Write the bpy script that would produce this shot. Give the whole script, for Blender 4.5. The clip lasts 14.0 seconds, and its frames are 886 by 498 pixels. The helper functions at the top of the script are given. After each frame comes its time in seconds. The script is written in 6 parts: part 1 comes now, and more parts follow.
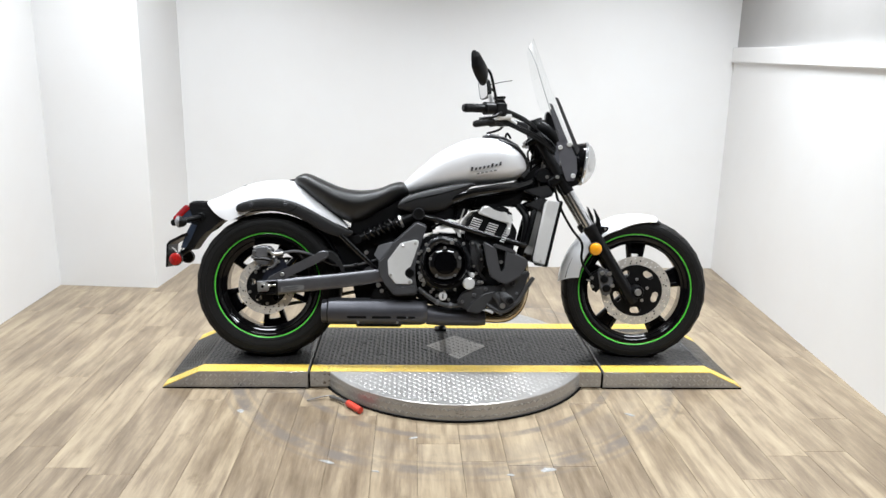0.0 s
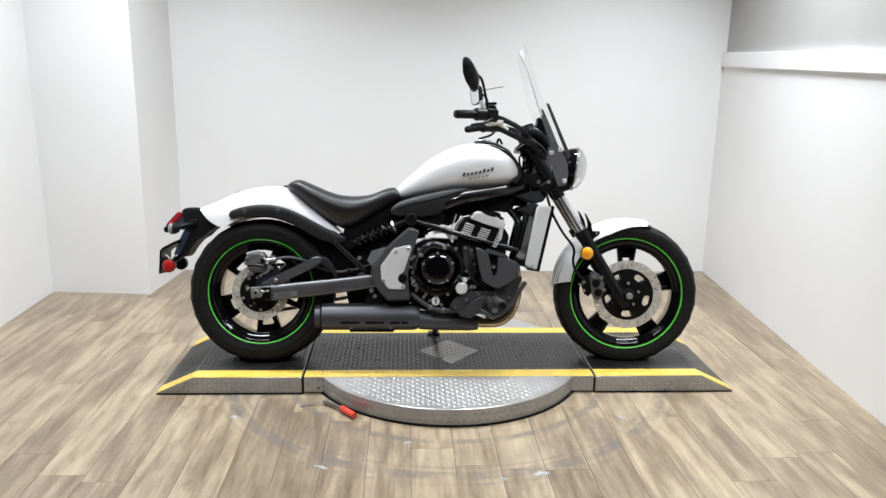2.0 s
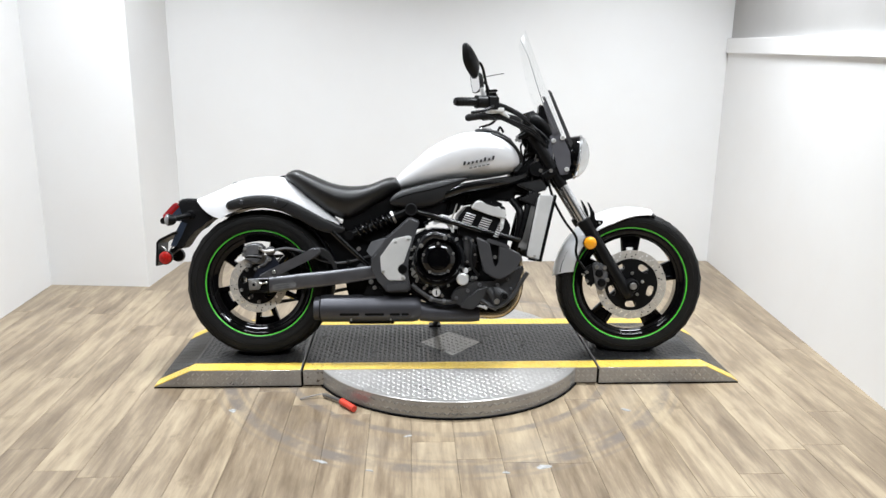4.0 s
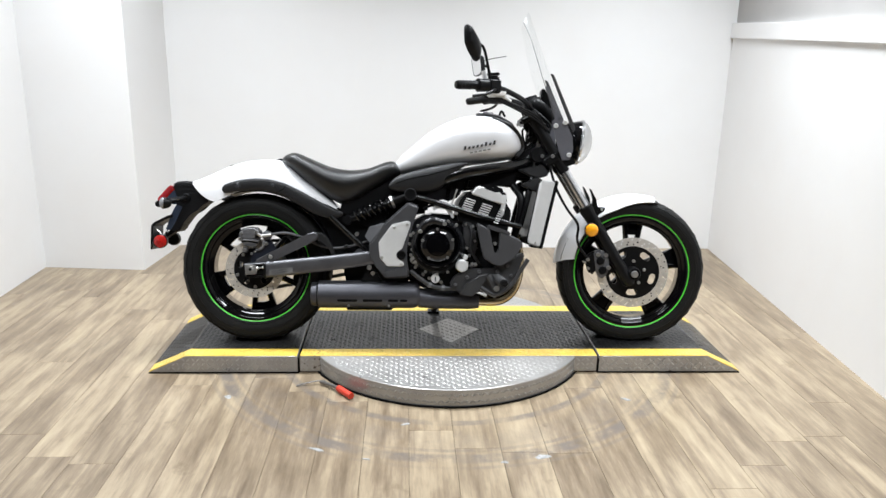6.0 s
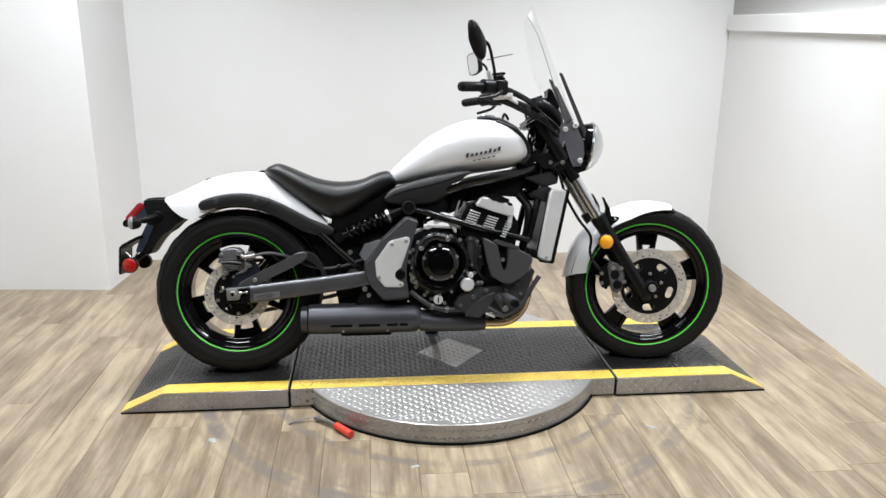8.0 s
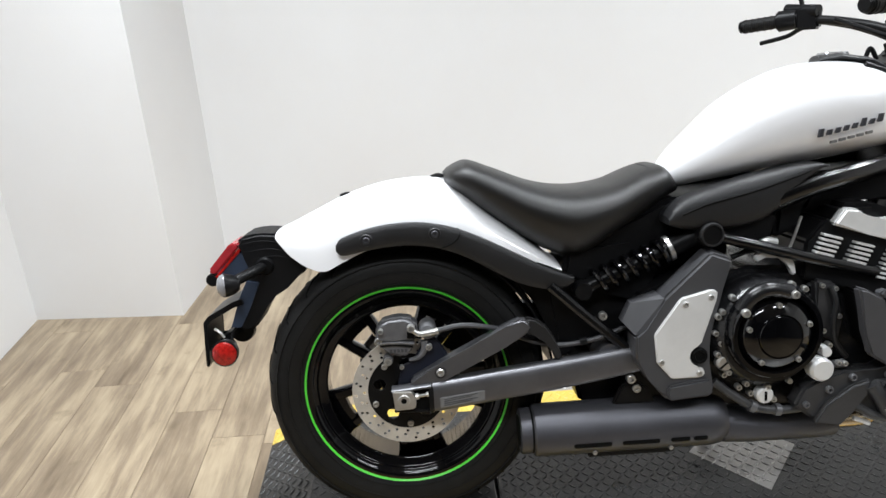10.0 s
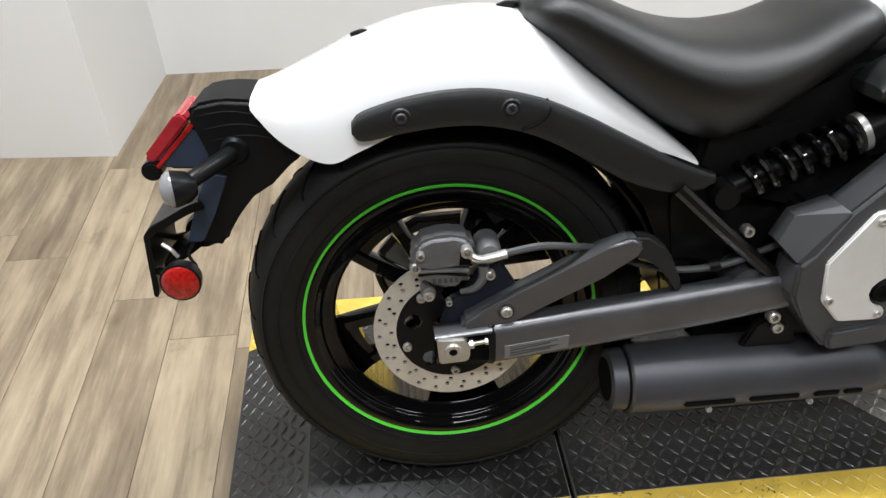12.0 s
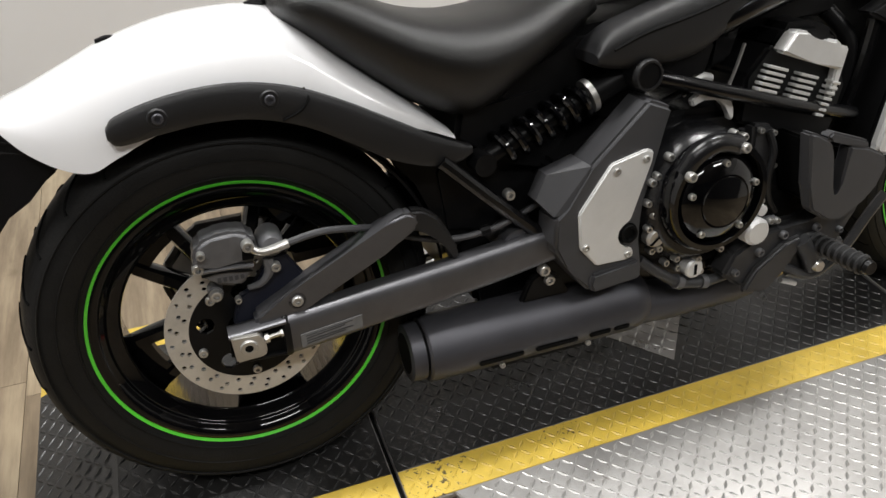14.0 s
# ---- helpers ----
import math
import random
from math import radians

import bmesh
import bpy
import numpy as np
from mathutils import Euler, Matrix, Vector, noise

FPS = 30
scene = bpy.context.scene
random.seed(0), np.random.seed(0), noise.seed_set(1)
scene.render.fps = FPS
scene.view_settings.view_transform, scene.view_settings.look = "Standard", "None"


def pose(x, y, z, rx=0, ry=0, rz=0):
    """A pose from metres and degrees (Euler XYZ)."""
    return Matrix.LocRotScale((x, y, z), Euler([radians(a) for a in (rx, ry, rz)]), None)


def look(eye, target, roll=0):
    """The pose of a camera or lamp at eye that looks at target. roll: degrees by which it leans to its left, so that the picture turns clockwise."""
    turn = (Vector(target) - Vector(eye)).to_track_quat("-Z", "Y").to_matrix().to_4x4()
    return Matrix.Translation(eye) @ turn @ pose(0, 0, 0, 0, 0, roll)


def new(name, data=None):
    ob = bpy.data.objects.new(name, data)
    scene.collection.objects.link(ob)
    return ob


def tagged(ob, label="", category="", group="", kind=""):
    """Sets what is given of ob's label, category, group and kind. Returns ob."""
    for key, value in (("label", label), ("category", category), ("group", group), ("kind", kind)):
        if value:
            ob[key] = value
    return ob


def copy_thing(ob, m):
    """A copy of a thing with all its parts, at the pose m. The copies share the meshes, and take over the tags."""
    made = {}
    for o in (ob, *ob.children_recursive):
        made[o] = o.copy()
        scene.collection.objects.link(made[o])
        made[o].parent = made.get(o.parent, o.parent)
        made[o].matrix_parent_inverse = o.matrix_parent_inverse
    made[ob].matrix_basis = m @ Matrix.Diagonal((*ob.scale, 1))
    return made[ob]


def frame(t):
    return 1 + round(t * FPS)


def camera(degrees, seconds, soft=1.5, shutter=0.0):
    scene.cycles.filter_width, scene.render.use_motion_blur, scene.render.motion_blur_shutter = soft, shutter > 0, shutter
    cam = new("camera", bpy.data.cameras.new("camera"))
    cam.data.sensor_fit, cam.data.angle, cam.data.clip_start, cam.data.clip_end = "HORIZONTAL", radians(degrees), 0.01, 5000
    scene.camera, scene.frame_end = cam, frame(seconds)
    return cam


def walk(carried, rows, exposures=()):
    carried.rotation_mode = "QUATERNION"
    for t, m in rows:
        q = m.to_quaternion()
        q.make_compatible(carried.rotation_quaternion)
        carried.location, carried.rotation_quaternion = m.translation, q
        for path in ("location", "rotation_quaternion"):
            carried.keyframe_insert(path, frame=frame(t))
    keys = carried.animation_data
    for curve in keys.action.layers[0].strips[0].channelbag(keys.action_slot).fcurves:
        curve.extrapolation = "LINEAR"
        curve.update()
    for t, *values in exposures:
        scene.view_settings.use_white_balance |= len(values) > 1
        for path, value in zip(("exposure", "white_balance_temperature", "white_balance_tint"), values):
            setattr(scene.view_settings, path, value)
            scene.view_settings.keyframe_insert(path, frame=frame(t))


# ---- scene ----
cam = camera(61.5, 14.0)
PATH = [
    (0, (0.617, -3.081, 1.294), (0.705, -1.14, 0.82), 1.2),
    (0.5, (0.611, -3.09, 1.303), (0.704, -1.149, 0.831), 1.4),
    (1, (0.612, -3.091, 1.304), (0.712, -1.15, 0.833), 1.1),
    (1.5, (0.621, -3.095, 1.3), (0.727, -1.152, 0.837), 0.8),
    (2, (0.619, -3.096, 1.304), (0.725, -1.153, 0.84), 1.0),
    (2.5, (0.605, -3.089, 1.296), (0.714, -1.146, 0.83), 0.6),
    (3, (0.635, -3.074, 1.29), (0.73, -1.133, 0.818), 0.5),
    (5.5, (0.629, -3.02, 1.291), (0.735, -1.092, 0.772), 1.0),
    (6, (0.629, -3.004, 1.285), (0.732, -1.078, 0.757), 1.2),
    (6.5, (0.65, -2.973, 1.278), (0.745, -1.042, 0.763), 1.0),
    (7, (0.617, -2.943, 1.287), (0.739, -1.008, 0.796), 1.2),
    (7.5, (0.557, -2.882, 1.297), (0.734, -0.945, 0.83), 0.2),
    (8, (0.507, -2.714, 1.295), (0.702, -0.799, 0.754), 0.6),
    (8.5, (0.398, -2.422, 1.29), (0.454, -0.503, 0.727), -0.3),
    (9, (0.245, -2.111, 1.297), (0.283, -0.203, 0.7), -3.5),
    (9.2, (0.197, -1.973, 1.293), (0.263, -0.079, 0.653), -3.9),
    (11.3, (-0.008, -0.829, 1.237), (0.012, 0.912, 0.253), -1.8),
    (11.5, (-0.017, -0.811, 1.229), (0.056, 0.889, 0.178), -1.7),
    (12, (-0.074, -0.837, 1.175), (0.075, 0.719, -0.074), -0.6),
    (12.5, (-0.1, -0.857, 1.147), (0.097, 0.585, -0.225), 0.2),
    (13, (-0.1, -0.87, 1.135), (0.139, 0.543, -0.26), 1.2),
    (13.5, (-0.061, -0.892, 1.135), (0.295, 0.603, -0.146), 0.9),
    (14, (-0.026, -0.913, 1.155), (0.578, 0.571, -0.042), 1.7),
]
walk(cam, [(t, look(eye, target, roll)) for t, eye, target, roll in PATH],
     exposures=[(0.0, -0.14, 6450, 10), (2.0, -0.28, 6450, 10), (3.0, -0.20, 6450, 10), (5.5, -0.13, 6450, 10), (6.5, -0.15, 6450, 10), (7.5, -0.28, 6500, 10), (9.0, -0.25, 6500, 10),
                (11.5, -0.32, 6550, 10), (12.5, -0.52, 6850, 10), (13.0, -0.59, 7000, 10), (13.5, -0.73, 7050, 11), (14.0, -0.83, 7050, 12)])

# ---- world and lamps ----
PL = 0.073            # height of the turntable deck
LEAN = 11.2            # the motorcycle rests on its side stand
world = bpy.data.worlds.new("world")
scene.world = world
world.use_nodes = True
world.node_tree.nodes["Background"].inputs[0].default_value = (0.9, 0.93, 1.0, 1)
world.node_tree.nodes["Background"].inputs[1].default_value = 0.15


def area_lamp(x, y, z, sx, sy, watts, rx=0, ry=0, rz=0):
    d = bpy.data.lights.new("ceiling_lamp", "AREA")
    d.shape, d.size, d.size_y, d.energy = "RECTANGLE", sx, sy, watts
    d.color = (0.905, 0.955, 1.0)
    d.spread = radians(118)
    ob = new("ceiling_lamp", d)
    ob.matrix_world = pose(x, y, z, rx, ry, rz)
    return ob


LAMPS = [(-0.38, -1.6), (1.9, -1.6), (-0.38, 0.35), (1.9, 0.35)]
LAMP_Z = 2.86
for lx, ly in LAMPS:
    area_lamp(lx, ly, LAMP_Z, 1.2, 0.28, (43 if lx < 0.5 else 49) * (1.38 if ly > 0 else 0.92))
scene.view_settings.exposure = 0.0

# ---- materials ----


def mat(name, base, rough=0.5, metal=0.0, var=0.0, scale=8.0, bump=0.0, bscale=120.0, coat=0.0, dark=None, rvar=0.0, stretch=(1, 1, 1), spec=0.5):
    """Principled material with mottling at two scales and a fine bump."""
    m = bpy.data.materials.new(name)
    m.use_nodes = True
    nt = m.node_tree
    b = nt.nodes["Principled BSDF"]
    b.inputs["Base Color"].default_value = (*base, 1)
    b.inputs["Roughness"].default_value = rough
    b.inputs["Metallic"].default_value = metal
    b.inputs["Coat Weight"].default_value = coat
    b.inputs["Specular IOR Level"].default_value = spec
    b.inputs["Coat Roughness"].default_value = 0.06
    tc = nt.nodes.new("ShaderNodeTexCoord")
    mp = nt.nodes.new("ShaderNodeMapping")
    mp.inputs["Scale"].default_value = stretch
    nt.links.new(tc.outputs["Object"], mp.inputs[0])
    if var > 0:
        d = dark or tuple(c * (1 - var) for c in base)
        n1 = nt.nodes.new("ShaderNodeTexNoise")
        n1.inputs["Scale"].default_value = scale
        n1.inputs["Detail"].default_value = 8
        n1.inputs["Roughness"].default_value = 0.65
        nt.links.new(mp.outputs[0], n1.inputs["Vector"])
        r = nt.nodes.new("ShaderNodeValToRGB")
        r.color_ramp.elements[0].position, r.color_ramp.elements[1].position = 0.3, 0.7
        r.color_ramp.elements[0].color, r.color_ramp.elements[1].color = (*d, 1), (*base, 1)
        nt.links.new(n1.outputs[0], r.inputs[0])
        nt.links.new(r.outputs[0], b.inputs["Base Color"])
        if rvar:
            k = nt.nodes.new("ShaderNodeMapRange")
            k.inputs["To Min"].default_value, k.inputs["To Max"].default_value = rough - rvar, rough + rvar
            nt.links.new(n1.outputs[0], k.inputs[0])
            nt.links.new(k.outputs[0], b.inputs["Roughness"])
    if bump > 0:
        n2 = nt.nodes.new("ShaderNodeTexNoise")
        n2.inputs["Scale"].default_value = bscale
        n2.inputs["Detail"].default_value = 4
        nt.links.new(mp.outputs[0], n2.inputs["Vector"])
        bp = nt.nodes.new("ShaderNodeBump")
        bp.inputs["Strength"].default_value = bump
        bp.inputs["Distance"].default_value = 0.002
        nt.links.new(n2.outputs[0], bp.inputs["Height"])
        nt.links.new(bp.outputs[0], b.inputs["Normal"])
    return m


def sheet(name, gloss):
    """Thin clear sheet: mostly see-through with a faint gloss."""
    m = bpy.data.materials.new(name)
    m.use_nodes = True
    nt = m.node_tree
    out = nt.nodes["Material Output"]
    tr, gl, mx = nt.nodes.new("ShaderNodeBsdfTransparent"), nt.nodes.new("ShaderNodeBsdfGlossy"), nt.nodes.new("ShaderNodeMixShader")
    tr.inputs[0].default_value = (0.975, 0.98, 0.98, 1)
    gl.inputs["Roughness"].default_value = 0.3
    mx.inputs[0].default_value = gloss
    nt.links.new(tr.outputs[0], mx.inputs[1])
    nt.links.new(gl.outputs[0], mx.inputs[2])
    nt.links.new(mx.outputs[0], out.inputs[0])
    return m


WHITE = mat("pearl_white_paint", (0.84, 0.84, 0.855), 0.35, 0.0, 0.03, 3, coat=1.0)
BLACK = mat("satin_black_paint", (0.007, 0.007, 0.0075), 0.34, 0.0, 0.3, 14, 0.08, 400, rvar=0.06, spec=0.16)
GLOSS = mat("gloss_black_paint", (0.003, 0.003, 0.0035), 0.05, 0.0, coat=0.0, spec=0.32)
CLUTCHBLK = mat("polished_black_cover", (0.002, 0.002, 0.0025), 0.06, 0.0, 0.1, 20, spec=0.5)
PEDAL = mat("dark_grey_cast_bracket", (0.048, 0.048, 0.050), 0.42, 0.2, 0.3, 18, 0.25, 500, rvar=0.08)
FRAMEBLK = mat("glossy_black_frame_enamel", (0.004, 0.004, 0.0045), 0.2, 0.0, 0.2, 14, 0.04, 300, rvar=0.04, spec=0.5)
ARM = mat("charcoal_anodised_arm", (0.145, 0.145, 0.155), 0.40, 0.72, 0.2, 16, 0.12, 600, rvar=0.06)
ENGINE = mat("semi_gloss_black_engine_paint", (0.012, 0.012, 0.013), 0.22, 0.0, 0.3, 20, 0.12, 500, rvar=0.06, spec=0.42)
PLASTIC = mat("grained_black_plastic", (0.014, 0.014, 0.015), 0.42, 0.0, 0.25, 10, 0.3, 900, rvar=0.05, spec=0.4)
GREY = mat("charcoal_coated_metal", (0.075, 0.075, 0.085), 0.47, 0.6, 0.2, 9, 0.15, 700, rvar=0.06)
COVER = mat("dark_grey_plastic_cover", (0.050, 0.050, 0.054), 0.46, 0.0, 0.2, 9, 0.25, 900, rvar=0.05)
RUBBER = mat("tyre_rubber", (0.013, 0.0128, 0.0126), 0.53, 0.0, 0.35, 18, 0.3, 260, rvar=0.08, spec=0.16)
VINYL = mat("black_seat_vinyl", (0.008, 0.0078, 0.0078), 0.38, 0.0, 0.25, 8, 0.35, 700, rvar=0.06, spec=0.5)
BRACKET = mat("mid_grey_bracket_plastic", (0.11, 0.11, 0.125), 0.45, 0.0, 0.15, 14, 0.2, 700)
# tone of the unseen far walls, kept dark so black paint reflects little
DIM = mat("unseen_dark_wall", (0.10, 0.10, 0.105), 0.8, 0.0, 0.2, 2, 0.1, 60)
CALIPER = mat("cast_grey_caliper", (0.150, 0.150, 0.157), 0.42, 0.35, 0.25, 30, 0.2, 400)
TAIL = mat("matt_black_tail_plastic", (0.004, 0.004, 0.005), 0.5, 0.0, 0.3, 12, 0.3, 800, spec=0.2)
STEEL = mat("brushed_steel", (0.60, 0.59, 0.57), 0.32, 0.8, 0.18, 25, 0.1, 300, rvar=0.08)
ROTOR = mat("rotor_steel", (0.67, 0.635, 0.585), 0.40, 0.45, 0.22, 30, 0.15, 200, rvar=0.08)
ALU = mat("satin_aluminium", (0.80, 0.80, 0.79), 0.38, 0.35, 0.12, 12, 0.06, 500, rvar=0.06)
CHROME = mat("chrome", (0.70, 0.71, 0.73), 0.17, 0.9, 0.05, 5)
GOLD = mat("heat_tinted_steel_pipe", (0.55, 0.44, 0.29), 0.25, 0.95, 0.25, 18)
GREEN = mat("bright_green_rim_tape", (0.09, 0.70, 0.05), 0.35, 0.0, 0.1, 20)
AMBER = mat("amber_lens", (0.90, 0.36, 0.01), 0.18, 0.0, 0.12, 60, 0.3, 220, coat=0.5)
RED = mat("red_reflector_lens", (0.55, 0.014, 0.010), 0.25, 0.0, 0.7, 130, 0.5, 240, coat=0.3)
TAILRED = mat("red_tail_lens", (0.46, 0.035, 0.045), 0.15, 0.0, 0.3, 40, coat=0.6)
SMOKE = mat("frosted_signal_lens", (0.22, 0.22, 0.23), 0.2, 0.0, 0.1, 60, 0.3, 240, coat=0.3)
BLUEBLACK = mat("blue_black_coated_steel", (0.012, 0.014, 0.024), 0.45, 0.0, 0.25, 14, 0.2, 600, spec=0.3)
FILM = mat("blue_tinted_inner_plastic", (0.026, 0.044, 0.085), 0.5, 0.0, 0.25, 9, 0.2, 600)
CLEAR = sheet("clear_acrylic", 0.03)
LENS = sheet("headlight_glass", 0.34)
MIRROR = mat("mirror_glass", (0.85, 0.85, 0.86), 0.03, 1.0)
WALLPAINT = mat("white_wall_paint", (0.80, 0.80, 0.80), 0.75, 0.0, 0.04, 1.6, 0.12, 160, dark=(0.78, 0.77, 0.762))
# grey of the upper wall, darkened to hold the shade above the ledge
UPPER = mat("shaded_upper_wall", (0.42, 0.41, 0.40), 0.8, 0.0, 0.1, 2, 0.1, 120)
# unseen ceiling, darkened to grey so top faces reflect less of it
CEIL = mat("unseen_dark_ceiling", (0.35, 0.34, 0.33), 0.85, 0.0, 0.08, 3, 0.1, 90)
PLATE = mat("aluminium_checker_plate", (0.43, 0.42, 0.408), 0.30, 0.56, 0.4, 6, 0.12, 300, rvar=0.10, dark=(0.31, 0.298, 0.286))
TREADBRIGHT = mat("polished_tread_edge", (0.52, 0.512, 0.50), 0.33, 0.66, 0.3, 20, 0.1, 300, rvar=0.08)
DECKBLACK = mat("worn_black_deck_paint", (0.0165, 0.0162, 0.016), 0.30, 0.0, 0.5, 11, 0.35, 420, rvar=0.1, spec=0.75)
TREADWORN = mat("worn_black_tread", (0.058, 0.058, 0.059), 0.32, 0.4, 0.6, 25, 0.2, 500, rvar=0.1)
YELLOW = mat("yellow_safety_paint", (0.74, 0.515, 0.085), 0.33, 0.0, 0.3, 16, 0.2, 380, rvar=0.08, spec=0.65)
# black of the base steel; also shade put into gaps, bores and grooves
GAPBLACK = mat("black_steel_and_hollow_shade", (0.003, 0.003, 0.003), 0.7, 0.0, 0.3, 20, spec=0.1)
REDGRIP = mat("red_vinyl_grip", (0.62, 0.045, 0.02), 0.4, 0.0, 0.2, 40)
CABLE = mat("steel_cable", (0.18, 0.17, 0.16), 0.4, 0.8, 0.3, 60)


def chip(m, color, low=3.5, fine=95.0, cut=0.58):
    """Breaks a paint with small dark chips that gather in patches."""
    nt = m.node_tree
    b = nt.nodes["Principled BSDF"]
    src = b.inputs["Base Color"].links[0].from_socket
    tc = nt.nodes.new("ShaderNodeTexCoord")
    n1, n2 = nt.nodes.new("ShaderNodeTexNoise"), nt.nodes.new("ShaderNodeTexNoise")
    for n, sc in ((n1, low), (n2, fine)):
        n.inputs["Scale"].default_value = sc
        n.inputs["Detail"].default_value = 3
        nt.links.new(tc.outputs["Object"], n.inputs["Vector"])
    ad = nt.nodes.new("ShaderNodeMath")
    ad.operation = "MULTIPLY"
    nt.links.new(n1.outputs[0], ad.inputs[0])
    nt.links.new(n2.outputs[0], ad.inputs[1])
    r = nt.nodes.new("ShaderNodeMapRange")
    r.inputs["From Min"].default_value, r.inputs["From Max"].default_value = cut * cut, cut * cut + 0.03
    nt.links.new(ad.outputs[0], r.inputs[0])
    mx = nt.nodes.new("ShaderNodeMix")
    mx.data_type = "RGBA"
    nt.links.new(r.outputs[0], mx.inputs["Factor"])
    nt.links.new(src, mx.inputs["A"])
    mx.inputs["B"].default_value = (*color, 1)
    nt.links.new(mx.outputs["Result"], b.inputs["Base Color"])


chip(YELLOW, (0.10, 0.075, 0.03), 5.0, 130.0, 0.64)
chip(PLATE, (0.12, 0.10, 0.085), 5.0, 70.0, 0.645)
chip(DECKBLACK, (0.05, 0.046, 0.043), 5.0, 140.0, 0.60)
INK = mat("dark_badge_ink", (0.03, 0.03, 0.035), 0.4)
PALEINK = mat("pale_grey_print", (0.17, 0.17, 0.17), 0.5, 0.0, 0.3, 60)

# ---- mesh helpers ----


def part(name, bm, material, parent=None, label="", sharp=32, m=None):
    """Links a bmesh as one mesh object, under a thing or part if one is given."""
    if m is not None:
        bmesh.ops.transform(bm, matrix=m, verts=bm.verts)
    bmesh.ops.recalc_face_normals(bm, faces=bm.faces)
    me = bpy.data.meshes.new(name)
    bm.to_mesh(me)
    bm.free()
    me.materials.append(material)
    for p in me.polygons:
        p.use_smooth = True
    me.set_sharp_from_angle(angle=radians(sharp))
    ob = new(name, me)
    if parent is not None:
        ob.parent = parent
    if label:
        tagged(ob, label)
    return ob


def thing(name, label, category, group="", kind="", m=None):
    ob = new(name)
    ob.empty_display_size = 0.1
    if m is not None:
        ob.matrix_world = m
    return tagged(ob, label, category, group, kind)


def add(bm, other):
    """Joins another bmesh into bm."""
    me = bpy.data.meshes.new("tmp")
    other.to_mesh(me)
    other.free()
    bm.from_mesh(me)
    bpy.data.meshes.remove(me)
    return bm


def box(x0, x1, y0, y1, z0, z1, bevel=0.0, seg=2):
    bm = bmesh.new()
    bmesh.ops.create_cube(bm, size=1)
    for v in bm.verts:
        v.co = (x0 + (v.co.x + 0.5) * (x1 - x0), y0 + (v.co.y + 0.5) * (y1 - y0), z0 + (v.co.z + 0.5) * (z1 - z0))
    if bevel:
        bmesh.ops.bevel(bm, geom=list(bm.edges), offset=bevel, segments=seg, affect="EDGES", clamp_overlap=True)
    return bm


def prism(profile, y0, y1, bevel=0.0, seg=2, shrink=0.0):
    """Side profile of (x, z) corners, extruded from y0 to y1; shrink pulls the y0 face in toward its middle."""
    bm = bmesh.new()
    cx = sum(p[0] for p in profile) / len(profile)
    cz = sum(p[1] for p in profile) / len(profile)
    near = [bm.verts.new((cx + (x - cx) * (1 - shrink), y0, cz + (z - cz) * (1 - shrink))) for x, z in profile]
    far = [bm.verts.new((x, y1, z)) for x, z in profile]
    n = len(profile)
    bm.faces.new(near)
    bm.faces.new(far[::-1])
    for i in range(n):
        j = (i + 1) % n
        bm.faces.new((near[j], near[i], far[i], far[j]))
    if bevel:
        bmesh.ops.bevel(bm, geom=list(bm.edges), offset=bevel, segments=seg, affect="EDGES", clamp_overlap=True)
    return bm


def curve(points, steps=6):
    """Catmull-Rom samples through the points."""
    p = [Vector(q) for q in points]
    p = [2 * p[0] - p[1]] + p + [2 * p[-1] - p[-2]]
    out = []
    for i in range(1, len(p) - 2):
        for k in range(steps):
            t = k / steps
            a, b, c, d = p[i - 1:i + 3]
            out.append(0.5 * ((2 * b) + (c - a) * t + (2 * a - 5 * b + 4 * c - d) * t * t + (3 * b - a - 3 * c + d) * t ** 3))
    out.append(p[-2])
    return out


def loft(rings, closed_ring=True, caps=True):
    bm = bmesh.new()
    vs = [[bm.verts.new(c) for c in r] for r in rings]
    n = len(vs[0])
    for a, b in zip(vs, vs[1:]):
        for i in range(n if closed_ring else n - 1):
            j = (i + 1) % n
            bm.faces.new((a[i], a[j], b[j], b[i]))
    if caps == "strip":
        for v in (vs[0], vs[-1]):
            for i in range(n // 2 - 1):
                bm.faces.new((v[i], v[i + 1], v[n - 2 - i], v[n - 1 - i]))
    elif caps and closed_ring:
        bm.faces.new(vs[0][::-1])
        bm.faces.new(vs[-1])
    return bm


def tube(points, r, seg=10, smooth=6, r1=None, flat=1.0):
    """Round bar along points; r1: the end radius."""
    path = curve(points, smooth) if smooth > 1 else [Vector(q) for q in points]
    rings, up = [], None
    for i, c in enumerate(path):
        d = (path[min(i + 1, len(path) - 1)] - path[max(i - 1, 0)]).normalized()
        if up is None:
            up = d.orthogonal().normalized()
        up = (up - d * up.dot(d)).normalized()
        side = d.cross(up)
        rr = r if r1 is None else r + (r1 - r) * i / (len(path) - 1)
        rings.append([c + (up * math.cos(a) * flat + side * math.sin(a)) * rr for a in (2 * math.pi * k / seg for k in range(seg))])
    return loft(rings)


def rod(a, b, r, seg=20, r1=None, bevel=0.0):
    bm = tube([a, b], r, seg, 1, r1)
    if bevel:
        es = [e for e in bm.edges if len(e.link_faces) == 2 and max(len(f.verts) for f in e.link_faces) > 4]
        bmesh.ops.bevel(bm, geom=es, offset=bevel, segments=2, affect="EDGES", clamp_overlap=True)
    return bm


